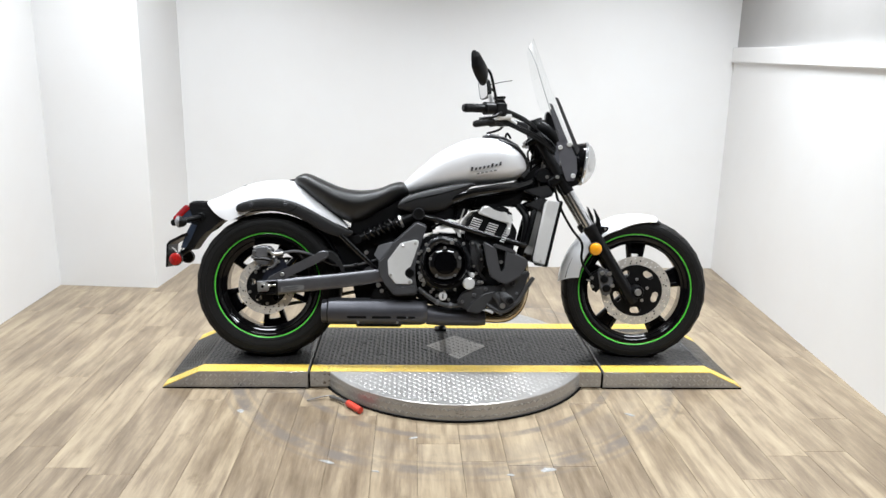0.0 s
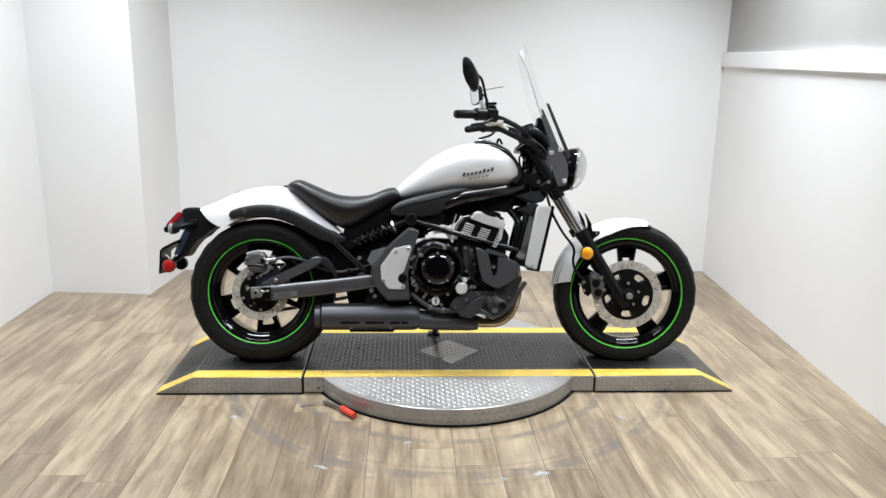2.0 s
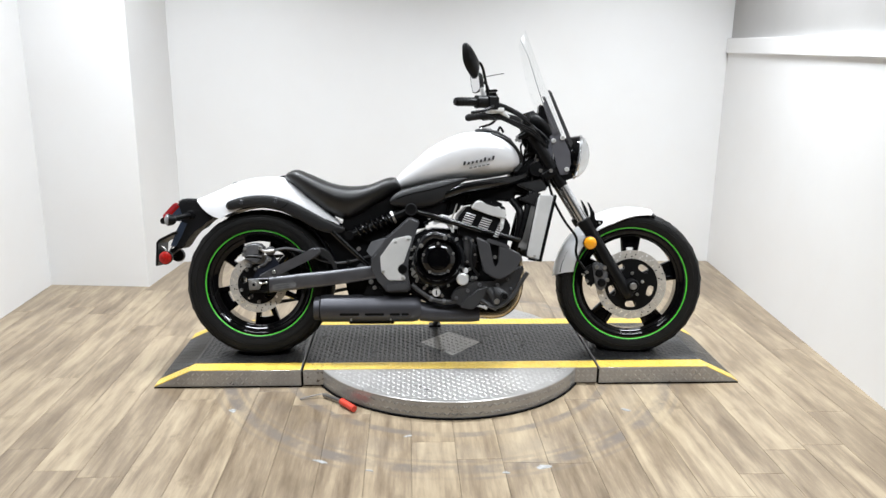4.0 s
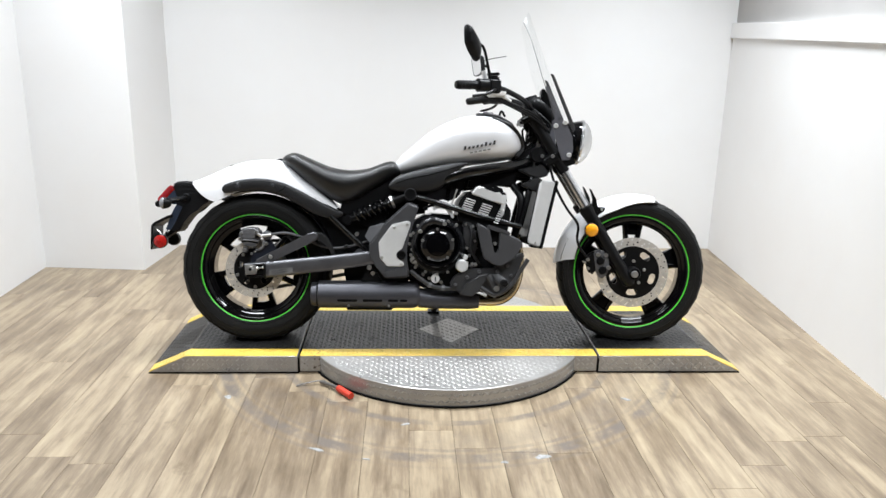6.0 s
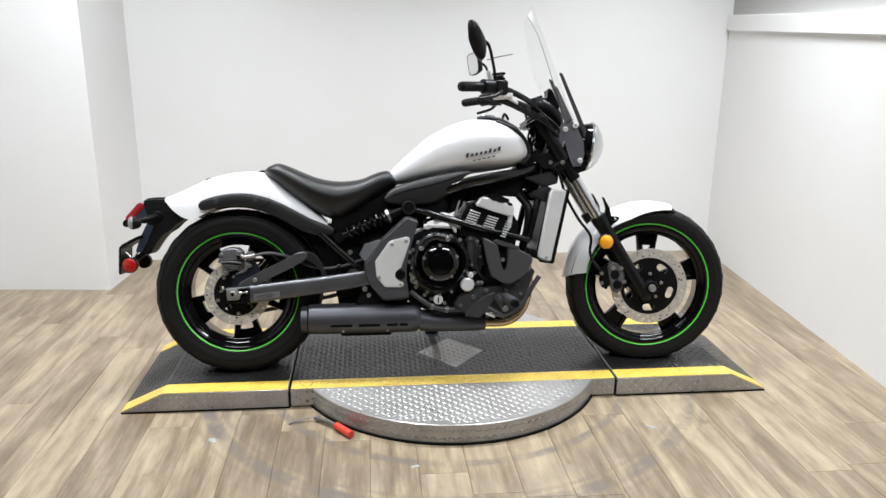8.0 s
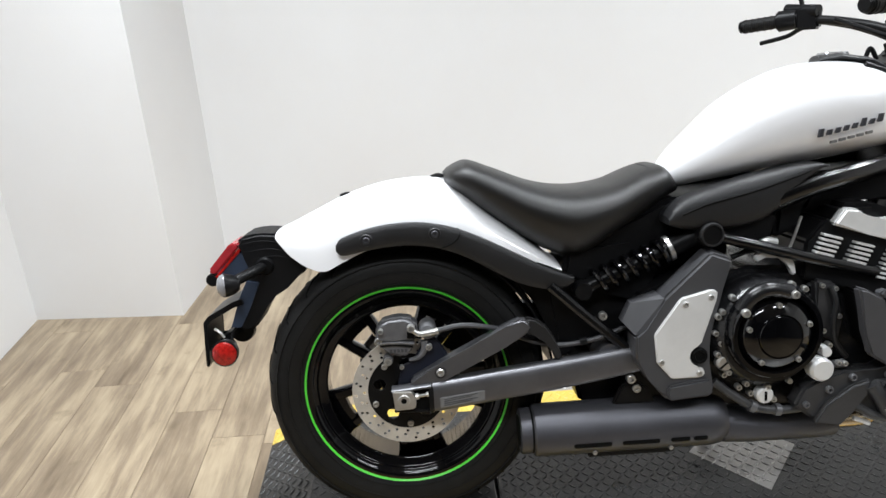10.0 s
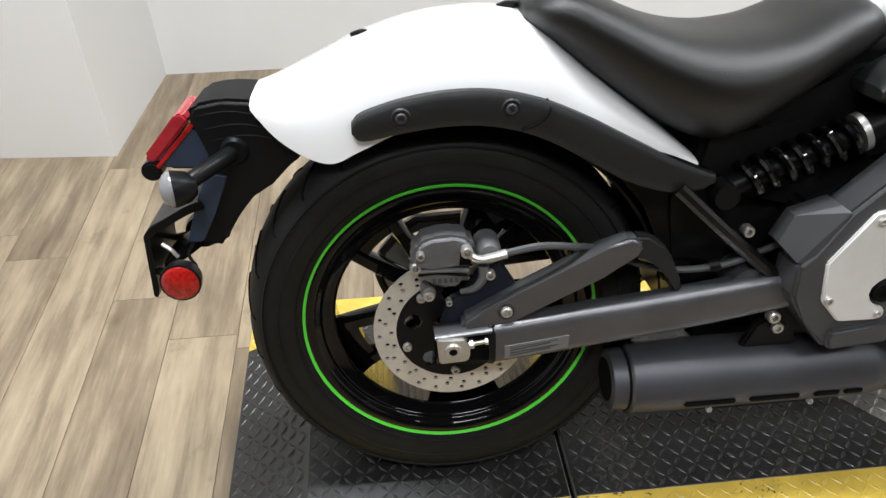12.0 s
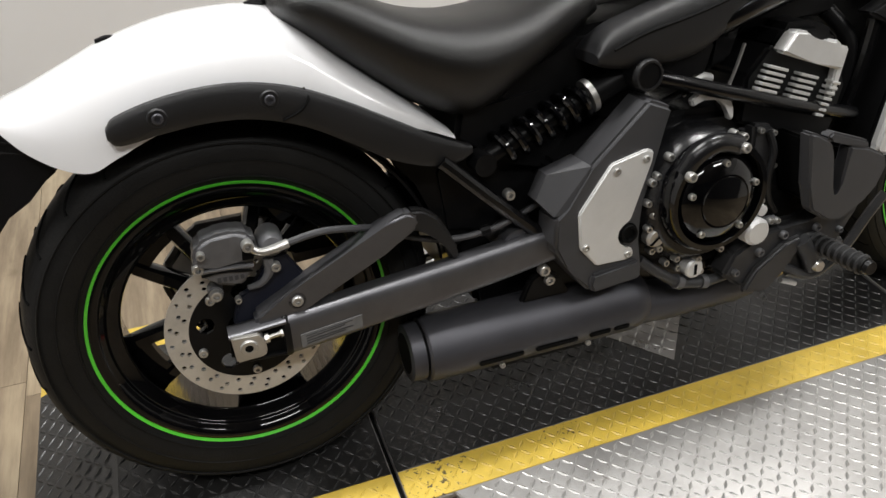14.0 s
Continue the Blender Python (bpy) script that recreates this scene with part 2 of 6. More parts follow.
def lathe(profile, seg=64, at=(0, 0, 0)):
    """Turns (radius, y) pairs round the y axis at a centre; the profile is closed into a loop."""
    rings = []
    for k in range(seg):
        a = 2 * math.pi * k / seg
        rings.append([(at[0] + r * math.cos(a), at[1] + y, at[2] + r * math.sin(a)) for r, y in profile])
    rings.append(rings[0])
    bm = loft(rings, True, False)
    bmesh.ops.remove_doubles(bm, verts=bm.verts, dist=1e-5)
    return bm


def turned(profile, seg=32, at=(0, 0, 0)):
    """Like lathe, for a solid whose profile begins and ends on the axis."""
    rings = []
    for k in range(seg + 1):
        a = 2 * math.pi * k / seg
        rings.append([(at[0] + r * math.cos(a), at[1] + y, at[2] + r * math.sin(a)) for r, y in profile])
    bm = loft(rings, False, False)
    bmesh.ops.remove_doubles(bm, verts=bm.verts, dist=1e-5)
    return bm


def smoothed(stations, steps=5):
    """Interpolates rows of numbers by Catmull-Rom."""
    a = np.array(stations, float)
    a = np.vstack([2 * a[0] - a[1], a, 2 * a[-1] - a[-2]])
    out = []
    for i in range(1, len(a) - 2):
        for k in range(steps):
            t = k / steps
            p, q, r, s = a[i - 1:i + 3]
            out.append(0.5 * (2 * q + (r - p) * t + (2 * p - 5 * q + 4 * r - s) * t * t + (3 * q - p - 3 * r + s) * t ** 3))
    out.append(a[-2])
    return out


def body_loft(stations, n=28, power=2.4, steps=5):
    """Rounded body along x: rows of (x, top z, bottom z, half width, power)."""
    rings = []
    for row in smoothed(stations, steps):
        x, zt, zb, w = row[:4]
        e = row[4] if len(row) > 4 else power
        c, h = (zt + zb) / 2, max((zt - zb) / 2, 0.002)
        w = max(w, 0.002)
        ring = []
        for k in range(n):
            a = 2 * math.pi * k / n
            ca, sa = math.cos(a), math.sin(a)
            ring.append((x, w * math.copysign(abs(ca) ** (2 / e), ca), c + h * math.copysign(abs(sa) ** (2 / e), sa)))
        rings.append(ring)
    return loft(rings)


def bolt(x, y, z, r=0.006, h=0.006, out=-1, seg=12):
    """Socket-head bolt on a side face; out: -1 toward the right side."""
    prof = [(0.0, 0.35 * h), (0.45 * r, 0.35 * h), (0.5 * r, h), (0.85 * r, h), (r, 0.75 * h), (r, -0.2 * h), (0, -0.2 * h)]
    return turned([(q, out * v) for q, v in prof], seg, (x, y, z))


def ring_plate(r_in, r_out, y0, y1, holes, at, seg=72):
    """Flat ring with drilled holes, given as (angle, radius, hole radius)."""
    bm = bmesh.new()

    def loop(cx, cz, r, n):
        v = [bm.verts.new((cx + r * math.cos(2 * math.pi * k / n), y0, cz + r * math.sin(2 * math.pi * k / n))) for k in range(n)]
        return [bm.edges.new((v[k], v[(k + 1) % n])) for k in range(n)]

    def bean(a, rr, hr, da):
        pts = []
        for e, b0 in ((1, 0.0), (-1, math.pi)):
            for k in range(6):
                g = b0 - math.pi / 2 * 0 + math.pi * k / 5
                t0 = a + e * da
                r0, s0 = rr + hr * math.cos(g), hr * math.sin(g)
                pts.append((r0 * math.cos(t0) - s0 * math.sin(t0), r0 * math.sin(t0) + s0 * math.cos(t0)))
        v = [bm.verts.new((x, y0, z)) for x, z in pts]
        return [bm.edges.new((v[k], v[(k + 1) % 12])) for k in range(12)]
    edges = loop(0, 0, r_out, seg) + loop(0, 0, r_in, seg)
    for a, rr, hr, *long in holes:
        long = long[0] if long else 0
        edges += loop(rr * math.cos(a), rr * math.sin(a), hr, 8) if not long else bean(a, rr, hr, long)
    bmesh.ops.triangle_fill(bm, use_beauty=True, use_dissolve=False, edges=edges)
    got = bmesh.ops.extrude_face_region(bm, geom=list(bm.faces))
    for v in got["geom"]:
        if isinstance(v, bmesh.types.BMVert):
            v.co.y = y1
    bmesh.ops.translate(bm, verts=bm.verts, vec=at)
    return bm

# ---- the room ----


def wall(name, corners, thick, z0=0.0, z1=2.95, label="", material=None):
    """Wall along a line of two plan points, thickened to the left of its direction."""
    (ax, ay), (bx, by) = corners
    d = Vector((bx - ax, by - ay, 0)).normalized()
    n = Vector((-d.y, d.x, 0)) * thick
    bm = bmesh.new()
    low = [bm.verts.new((x, y, z0)) for x, y in ((ax, ay), (bx, by), (bx + n.x, by + n.y), (ax + n.x, ay + n.y))]
    top = [bm.verts.new((v.co.x, v.co.y, z1)) for v in low]
    bm.faces.new(low[::-1])
    bm.faces.new(top)
    for i in range(4):
        j = (i + 1) % 4
        bm.faces.new((low[i], low[j], top[j], top[i]))
    return tagged(part(name, bm, material or WALLPAINT), label, "wall", "", "structure")


BACK_Y, COL_X, COL_Y = 1.739, -0.866, 1.183
LEFT_X = -1.444
RIGHT = [(2.481, -0.566), (2.665, BACK_Y)]
wall("wall_north", [(4.2, BACK_Y), (COL_X - 0.2, BACK_Y)], -0.15, label="white painted back wall of a showroom bay")
wall("wall_pier", [(COL_X - 0.578, COL_Y + 0.046), (COL_X, COL_Y)], 0.7, label="white painted pier that juts out beside the back wall")
wall("wall_west", [(LEFT_X, COL_Y + 0.1), (-1.420, 0.335)], -0.15, label="white painted side wall")
wall("wall_west_front", [(-1.420, 0.335), (-1.420, -1.2)], -0.15, label="plain white painted side wall")
# unseen closing walls, added dark to deepen reflections in black surfaces
wall("wall_west_far", [(-1.420, -1.2), (-1.420, -5.2)], -0.15, label="unseen side wall, added dark to deepen black reflections", material=DIM)
wall("wall_south", [(-1.6, -5.2), (4.2, -5.2)], -0.15, label="unseen closing wall, added dark to deepen black reflections", material=DIM)
# half-height side wall with a cap; the upper wall stands back behind it
wall("wall_east", [RIGHT[0], RIGHT[1]], -0.3, 0, 1.29, label="white painted lower side wall below a ledge")
wall("wall_east_front", [(2.481, -1.6), (2.481, -0.566)], -0.3, 0, 1.29, label="plain white lower side wall")
# unseen as well, dark for the same reflections
wall("wall_east_far", [(2.481, -5.2), (2.481, -1.6)], -0.3, 0, 1.29, label="unseen lower side wall, added dark to deepen black reflections", material=DIM)
# upper wall takes its shading from the darkened grey
wall("wall_east_upper", [(2.498, -0.566), (2.682, BACK_Y)], -0.2, 1.30, 2.95, label="upper side wall above the ledge, shade put into its grey", material=UPPER)
wall("wall_east_upper_front", [(2.498, -5.2), (2.498, -0.566)], -0.2, 1.29, 2.95, label="plain upper side wall, shade put into its grey", material=UPPER)


def ledge():
    """Projecting band along the side wall, falling slightly toward the front; the wall fills up under it."""
    (ax, ay), (bx, by) = RIGHT
    bm = bmesh.new()
    pts = [(ax - 0.014, -5.2), (ax - 0.014, ay), (bx - 0.014, by - 0.005), (bx + 0.1, by - 0.005), (ax + 0.1, ay), (ax + 0.1, -5.2)]
    drop = lambda y: 0.021 * (by - max(y, -0.566))
    low = [bm.verts.new((x, y, 1.362 - drop(y))) for x, y in pts]
    top = [bm.verts.new((x, y, 1.454 - drop(y))) for x, y in pts]
    bm.faces.new(low[::-1])
    bm.faces.new(top)
    for i in range(6):
        j = (i + 1) % 6
        bm.faces.new((low[i], low[j], top[j], top[i]))
    bmesh.ops.bevel(bm, geom=list(bm.edges), offset=0.004, segments=2, affect="EDGES")
    under = bmesh.new()
    q = [(ax + 0.002, ay), (bx + 0.002, by - 0.004), (bx + 0.1, by - 0.004), (ax + 0.1, ay)]
    lo = [under.verts.new((x, y, 1.2)) for x, y in q]
    hi = [under.verts.new((x, y, 1.364 - drop(y))) for x, y in q]
    under.faces.new(lo[::-1])
    under.faces.new(hi)
    for i in range(4):
        j = (i + 1) % 4
        under.faces.new((lo[i], lo[j], hi[j], hi[i]))
    add(bm, under)
    return tagged(part("ledge_trim", bm, WALLPAINT), "white painted projecting ledge along the side wall", "ledge", "", "structure")


ledge()
# added ceiling, out of view; its grey dims what top faces reflect
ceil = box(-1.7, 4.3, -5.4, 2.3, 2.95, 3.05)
tagged(part("ceiling", ceil, CEIL), "plain grey ceiling, unseen, darkened to dim reflections on top faces", "ceiling", "", "structure")


def strip_lights():
    first = thing("ceiling_light", "long white strip light fixed to the ceiling", "ceiling light", "ceiling strip lights", m=pose(LAMPS[0][0], LAMPS[0][1], 2.95))
    part("housing", box(-0.63, 0.63, -0.17, 0.17, -0.06, 0.0, 0.01), WALLPAINT, first)
    for lx, ly in LAMPS[1:]:
        copy_thing(first, pose(lx, ly, 2.95))


strip_lights()

# ---- turntable deck ----
TURN_C, DISC_R = (0.81, 0.068), 0.592
DECK_Y0, DECK_Y1, STRIPE = -0.219, 0.384, 0.072
X_TIP0, X_KNEE0, X_GAP0, X_GAP1, X_KNEE1, X_TIP1 = -0.385, -0.236, 0.207, 1.424, 1.879, 2.018


def lozenges(cells, size=0.0225, high=0.0014):
    """Raised tread marks: a low ridge at each (x, y, z, nx, ny, nz, turn)."""
    verts, faces = [], []
    for c, u, v, n in cells:
        a, b = u * size * 0.5, v * size * 0.17
        k = len(verts)
        verts += [c - a, c - b, c + a, c + b, c - a * 0.55 + n * high, c + a * 0.55 + n * high]
        faces += [(k, k + 1, k + 5, k + 4), (k + 1, k + 2, k + 5), (k + 2, k + 3, k + 4, k + 5), (k + 3, k, k + 4)]
    me = bpy.data.meshes.new("tread")
    me.from_pydata([tuple(v) for v in verts], [], faces)
    bm = bmesh.new()
    bm.from_mesh(me)
    bpy.data.meshes.remove(me)
    return bm


def tread_grid(origin, ux, uy, w, h, keep, pitch=0.0195):
    """Checker-plate marks over a plane patch; keep(x, y, z) says where they stand."""
    cells, n = [], ux.cross(uy).normalized()
    for i in range(int(w / pitch) + 1):
        for j in range(int(h / pitch) + 1):
            p = origin + ux * (i + 0.5) * pitch + uy * (j + 0.5) * pitch
            if (p - origin).dot(ux) < w - 0.01 and (p - origin).dot(uy) < h - 0.008 and keep(p):
                s = 1 if (i + j) % 2 else -1
                u = (ux + s * uy).normalized()
                cells.append((p, u, n.cross(u), n))
    return cells


X, Y, Zv = Vector((1, 0, 0)), Vector((0, 1, 0)), Vector((0, 0, 1))


def in_disc(p, pad=0.0):
    return (p.x - TURN_C[0]) ** 2 + (p.y - TURN_C[1]) ** 2 < (DISC_R - pad) ** 2


def deck_strip(x0, x1, y0, y1, z, bevel=0.001):
    return box(x0, x1, y0, y1, z - 0.0025, z, bevel, 1)


def turntable():
    t = thing("motorcycle_turntable", "steel motorcycle turntable with black checker-plate deck and yellow edge stripes", "turntable")
    # round plate
    seg = 120
    bm = turned([(0, 0.004), (DISC_R - 0.015, 0.004), (DISC_R, 0.004), (DISC_R, PL - 0.004), (DISC_R - 0.003, PL - 0.001), (0, PL - 0.001)], seg)
    bmesh.ops.rotate(bm, verts=bm.verts, matrix=Matrix.Rotation(radians(90), 3, "X"))
    bmesh.ops.translate(bm, verts=bm.verts, vec=(*TURN_C, 0))
    for v in bm.verts:
        v.co.z = abs(v.co.z)
    part("round_plate", bm, PLATE, t, "bare aluminium checker-plate disc")
    bm = turned([(0, 0.0), (DISC_R + 0.007, 0.0), (DISC_R + 0.007, 0.006), (0, 0.006)], seg)
    bmesh.ops.rotate(bm, verts=bm.verts, matrix=Matrix.Rotation(radians(-90), 3, "X"))
    bmesh.ops.translate(bm, verts=bm.verts, vec=(*TURN_C, 0))
    for v in bm.verts:
        v.co.z = abs(v.co.z)
    part("base_ring", bm, GAPBLACK, t, "black steel base ring")
    # middle deck
    part("deck", box(X_GAP0 + 0.005, X_GAP1 - 0.005, DECK_Y0, DECK_Y1, 0.005, PL, 0.003), PLATE, t)
    part("deck_coating", deck_strip(X_GAP0 + 0.006, X_GAP1 - 0.006, DECK_Y0 + STRIPE, DECK_Y1 - STRIPE, PL + 0.001), DECKBLACK, t, "worn black paint")
    part("edge_stripe", deck_strip(X_GAP0 + 0.006, X_GAP1 - 0.006, DECK_Y0 + 0.002, DECK_Y0 + STRIPE - 0.001, PL + 0.001), YELLOW, t, "yellow painted stripe")
    part("edge_stripe", deck_strip(X_GAP0 + 0.006, X_GAP1 - 0.006, DECK_Y1 - STRIPE + 0.001, DECK_Y1 - 0.002, PL + 0.001), YELLOW, t, "yellow painted stripe")
    # added black strips give the open gaps their shade
    for gx in (X_GAP0, X_GAP1):
        part("gap_shade", box(gx - 0.0036, gx + 0.0045, DECK_Y0 + 0.002, DECK_Y1 - 0.002, 0.004, PL - 0.012), GAPBLACK, t, "black strip put in for the shade between the plates")
    # bare diamond
    bm = bmesh.new()
    c = [(0.693, 0.072), (0.829, -0.082), (0.959, 0.072), (0.829, 0.206)]
    bm.faces.new([bm.verts.new((x, y, PL + 0.0022)) for x, y in c])
    g = bmesh.ops.extrude_face_region(bm, geom=list(bm.faces))
    for v in g["geom"]:
        if isinstance(v, bmesh.types.BMVert):
            v.co.z = PL - 0.0005
    part("diamond_mark", bm, PLATE, t, "bare metal diamond left unpainted")
    cells = tread_grid(Vector((X_GAP0 + 0.01, DECK_Y0 + STRIPE, PL + 0.001)), X, Y, X_GAP1 - X_GAP0 - 0.02, DECK_Y1 - DECK_Y0 - 2 * STRIPE,
                       lambda p: abs(p.x - 0.827) / 0.14 + abs(p.y - 0.065) / 0.152 > 1)
    tagged(part("deck_tread", lozenges(cells), TREADWORN, t), kind="stuff")
    cells = tread_grid(Vector((0.69, -0.08, PL + 0.0022)), X, Y, 0.28, 0.30, lambda p: abs(p.x - 0.827) / 0.125 + abs(p.y - 0.065) / 0.134 < 1)
    tagged(part("diamond_tread", lozenges(cells), TREADBRIGHT, t), kind="stuff")
    for y0 in (DECK_Y0, DECK_Y1 - STRIPE):
        cells = tread_grid(Vector((X_GAP0 + 0.01, y0 + 0.004, PL + 0.001)), X, Y, X_GAP1 - X_GAP0 - 0.02, STRIPE - 0.004, lambda p: True)
        tagged(part("stripe_tread", lozenges(cells), YELLOW, t), kind="stuff")
    cells = tread_grid(Vector((0.2, -0.57, PL - 0.001)), X, Y, 1.22, 0.36, lambda p: in_disc(p, 0.02) and p.y < DECK_Y0 - 0.006)
    cells += tread_grid(Vector((0.2, DECK_Y1 + 0.006, PL - 0.001)), X, Y, 1.22, 0.28, lambda p: in_disc(p, 0.02))
    tagged(part("disc_tread", lozenges(cells, 0.0225, 0.0011), TREADBRIGHT, t), kind="stuff")
    cells = []
    for k in range(98):
        a = radians(200) + radians(140) * k / 97
        n = Vector((math.cos(a), math.sin(a), 0))
        for j, z in enumerate((0.022, 0.050)):
            p = Vector((TURN_C[0], TURN_C[1], z)) + n * (DISC_R + 0.0001)
            if p.y > DECK_Y0 - 0.004:
                continue
            tt = Vector((-n.y, n.x, 0))
            u = (tt + (1 if (k + j) % 2 else -1) * Zv).normalized()
            cells.append((p, u, n.cross(u), n))
    tagged(part("rim_tread", lozenges(cells), TREADBRIGHT, t), kind="stuff")
    cells = []
    for x0, x1 in ((X_GAP0 + 0.006, 0.288), (1.332, X_GAP1 - 0.006)):
        cells += tread_grid(Vector((x0, DECK_Y0, 0.008)), X, Zv, x1 - x0, PL - 0.01, lambda p: True)
    tagged(part("front_face_tread", lozenges(cells), TREADBRIGHT, t), kind="stuff")
    return t


def ramp(tip, knee, gap, label):
    """End ramp: flat top, then a slope down to the floor."""
    s = 1 if tip < gap else -1
    t = thing("ramp", label, "ramp", "turntable ramps")
    prof = [(tip, 0.003), (gap - s * 0.004, 0.003), (gap - s * 0.004, PL), (knee, PL)]
    part("ramp_body", prism(prof, DECK_Y0, DECK_Y1, 0.002, 1), PLATE, t, "bare aluminium checker plate")
    part("base_strip", box(min(tip, gap), max(tip, gap), DECK_Y0 - 0.004, DECK_Y1 + 0.004, 0.0, 0.004), GAPBLACK, t, "black steel base edge")
    slope = Vector((tip - knee, 0, 0.004 - PL))
    sl = slope.length
    dn = slope.normalized()
    for nm, y0, y1, mt, lb in (("coating", DECK_Y0 + STRIPE, DECK_Y1 - STRIPE, DECKBLACK, "worn black paint"),
                               ("edge_stripe", DECK_Y0 + 0.001, DECK_Y0 + STRIPE - 0.001, YELLOW, "yellow painted stripe"),
                               ("edge_stripe", DECK_Y1 - STRIPE + 0.001, DECK_Y1 - 0.001, YELLOW, "yellow painted stripe")):
        e = gap - s * 0.006
        up = 0.0014
        q = [(e, PL + up), (knee, PL + up), (tip, 0.004 + up + 0.002), (tip, 0.004), (knee, PL - 0.001), (e, PL - 0.001)]
        part(nm, prism(q if s > 0 else q[::-1], y0, y1), mt, t, lb, sharp=12)
        x0 = min(knee, e)
        cells = tread_grid(Vector((x0, y0, PL + up)), X, Y, abs(e - knee), y1 - y0, lambda p: True)
        if s > 0:
            cells += tread_grid(Vector((tip, y0, 0.006 + up)), -dn, Y, sl, y1 - y0, lambda p: True)
        else:
            cells += tread_grid(Vector((knee, y0, PL + up)), dn, Y, sl, y1 - y0, lambda p: True)
        tagged(part(nm + "_tread", lozenges(cells), TREADWORN if mt is DECKBLACK else mt, t), kind="stuff")
    cells = tread_grid(Vector((min(tip, gap) + 0.01, DECK_Y0, 0.008)), X, Zv, abs(gap - tip) - 0.02, PL - 0.01,
                       lambda p: p.z < 0.01 + (PL - 0.022) * min(1, abs(p.x - tip) / abs(knee - tip)))
    tagged(part("side_tread", lozenges(cells), TREADBRIGHT, t), kind="stuff")
    return t


turntable()
ramp(X_TIP0, X_KNEE0, X_GAP0, "black checker-plate end ramp with yellow stripes under the rear wheel")
ramp(X_TIP1, X_KNEE1, X_GAP1, "black checker-plate end ramp with yellow stripes under the front wheel")


def release_pin():
    t = thing("release_handle", "red vinyl release handle with a thin cable on the floor", "handle")
    part("grip", tube([(0.381, -0.392, 0.016), (0.407, -0.423, 0.015), (0.434, -0.455, 0.014)], 0.013, 12, 4), REDGRIP, t)
    part("shank", tube([(0.305, -0.325, 0.012), (0.335, -0.348, 0.014), (0.384, -0.395, 0.016)], 0.007, 8, 4), CABLE, t, "dark steel shank")
    part("cable", tube([(0.215, -0.345, 0.004), (0.255, -0.332, 0.01), (0.315, -0.325, 0.016), (0.345, -0.358, 0.01)], 0.0028, 6, 6), CABLE, t, "thin black cable")


release_pin()

# ---- motorcycle ----
bike = thing("motorcycle", "white cruiser motorcycle with black engine and green rim stripes", "motorcycle",
             m=pose(0.0155, -0.0130, PL - 0.008, -LEAN, 0, -0.27) @ Matrix.Scale(0.985, 4))
RAKE = Vector((-0.529, 0, 0.849))
HEAD = Vector((1.552, 0, 0.275))
STEER = Matrix.Translation(HEAD) @ Matrix.Rotation(radians(-6), 4, RAKE) @ Matrix.Translation(-HEAD)
FW = Vector((1.605, 0, 0.3100))
RW = Vector((0.0, 0, 0.312))


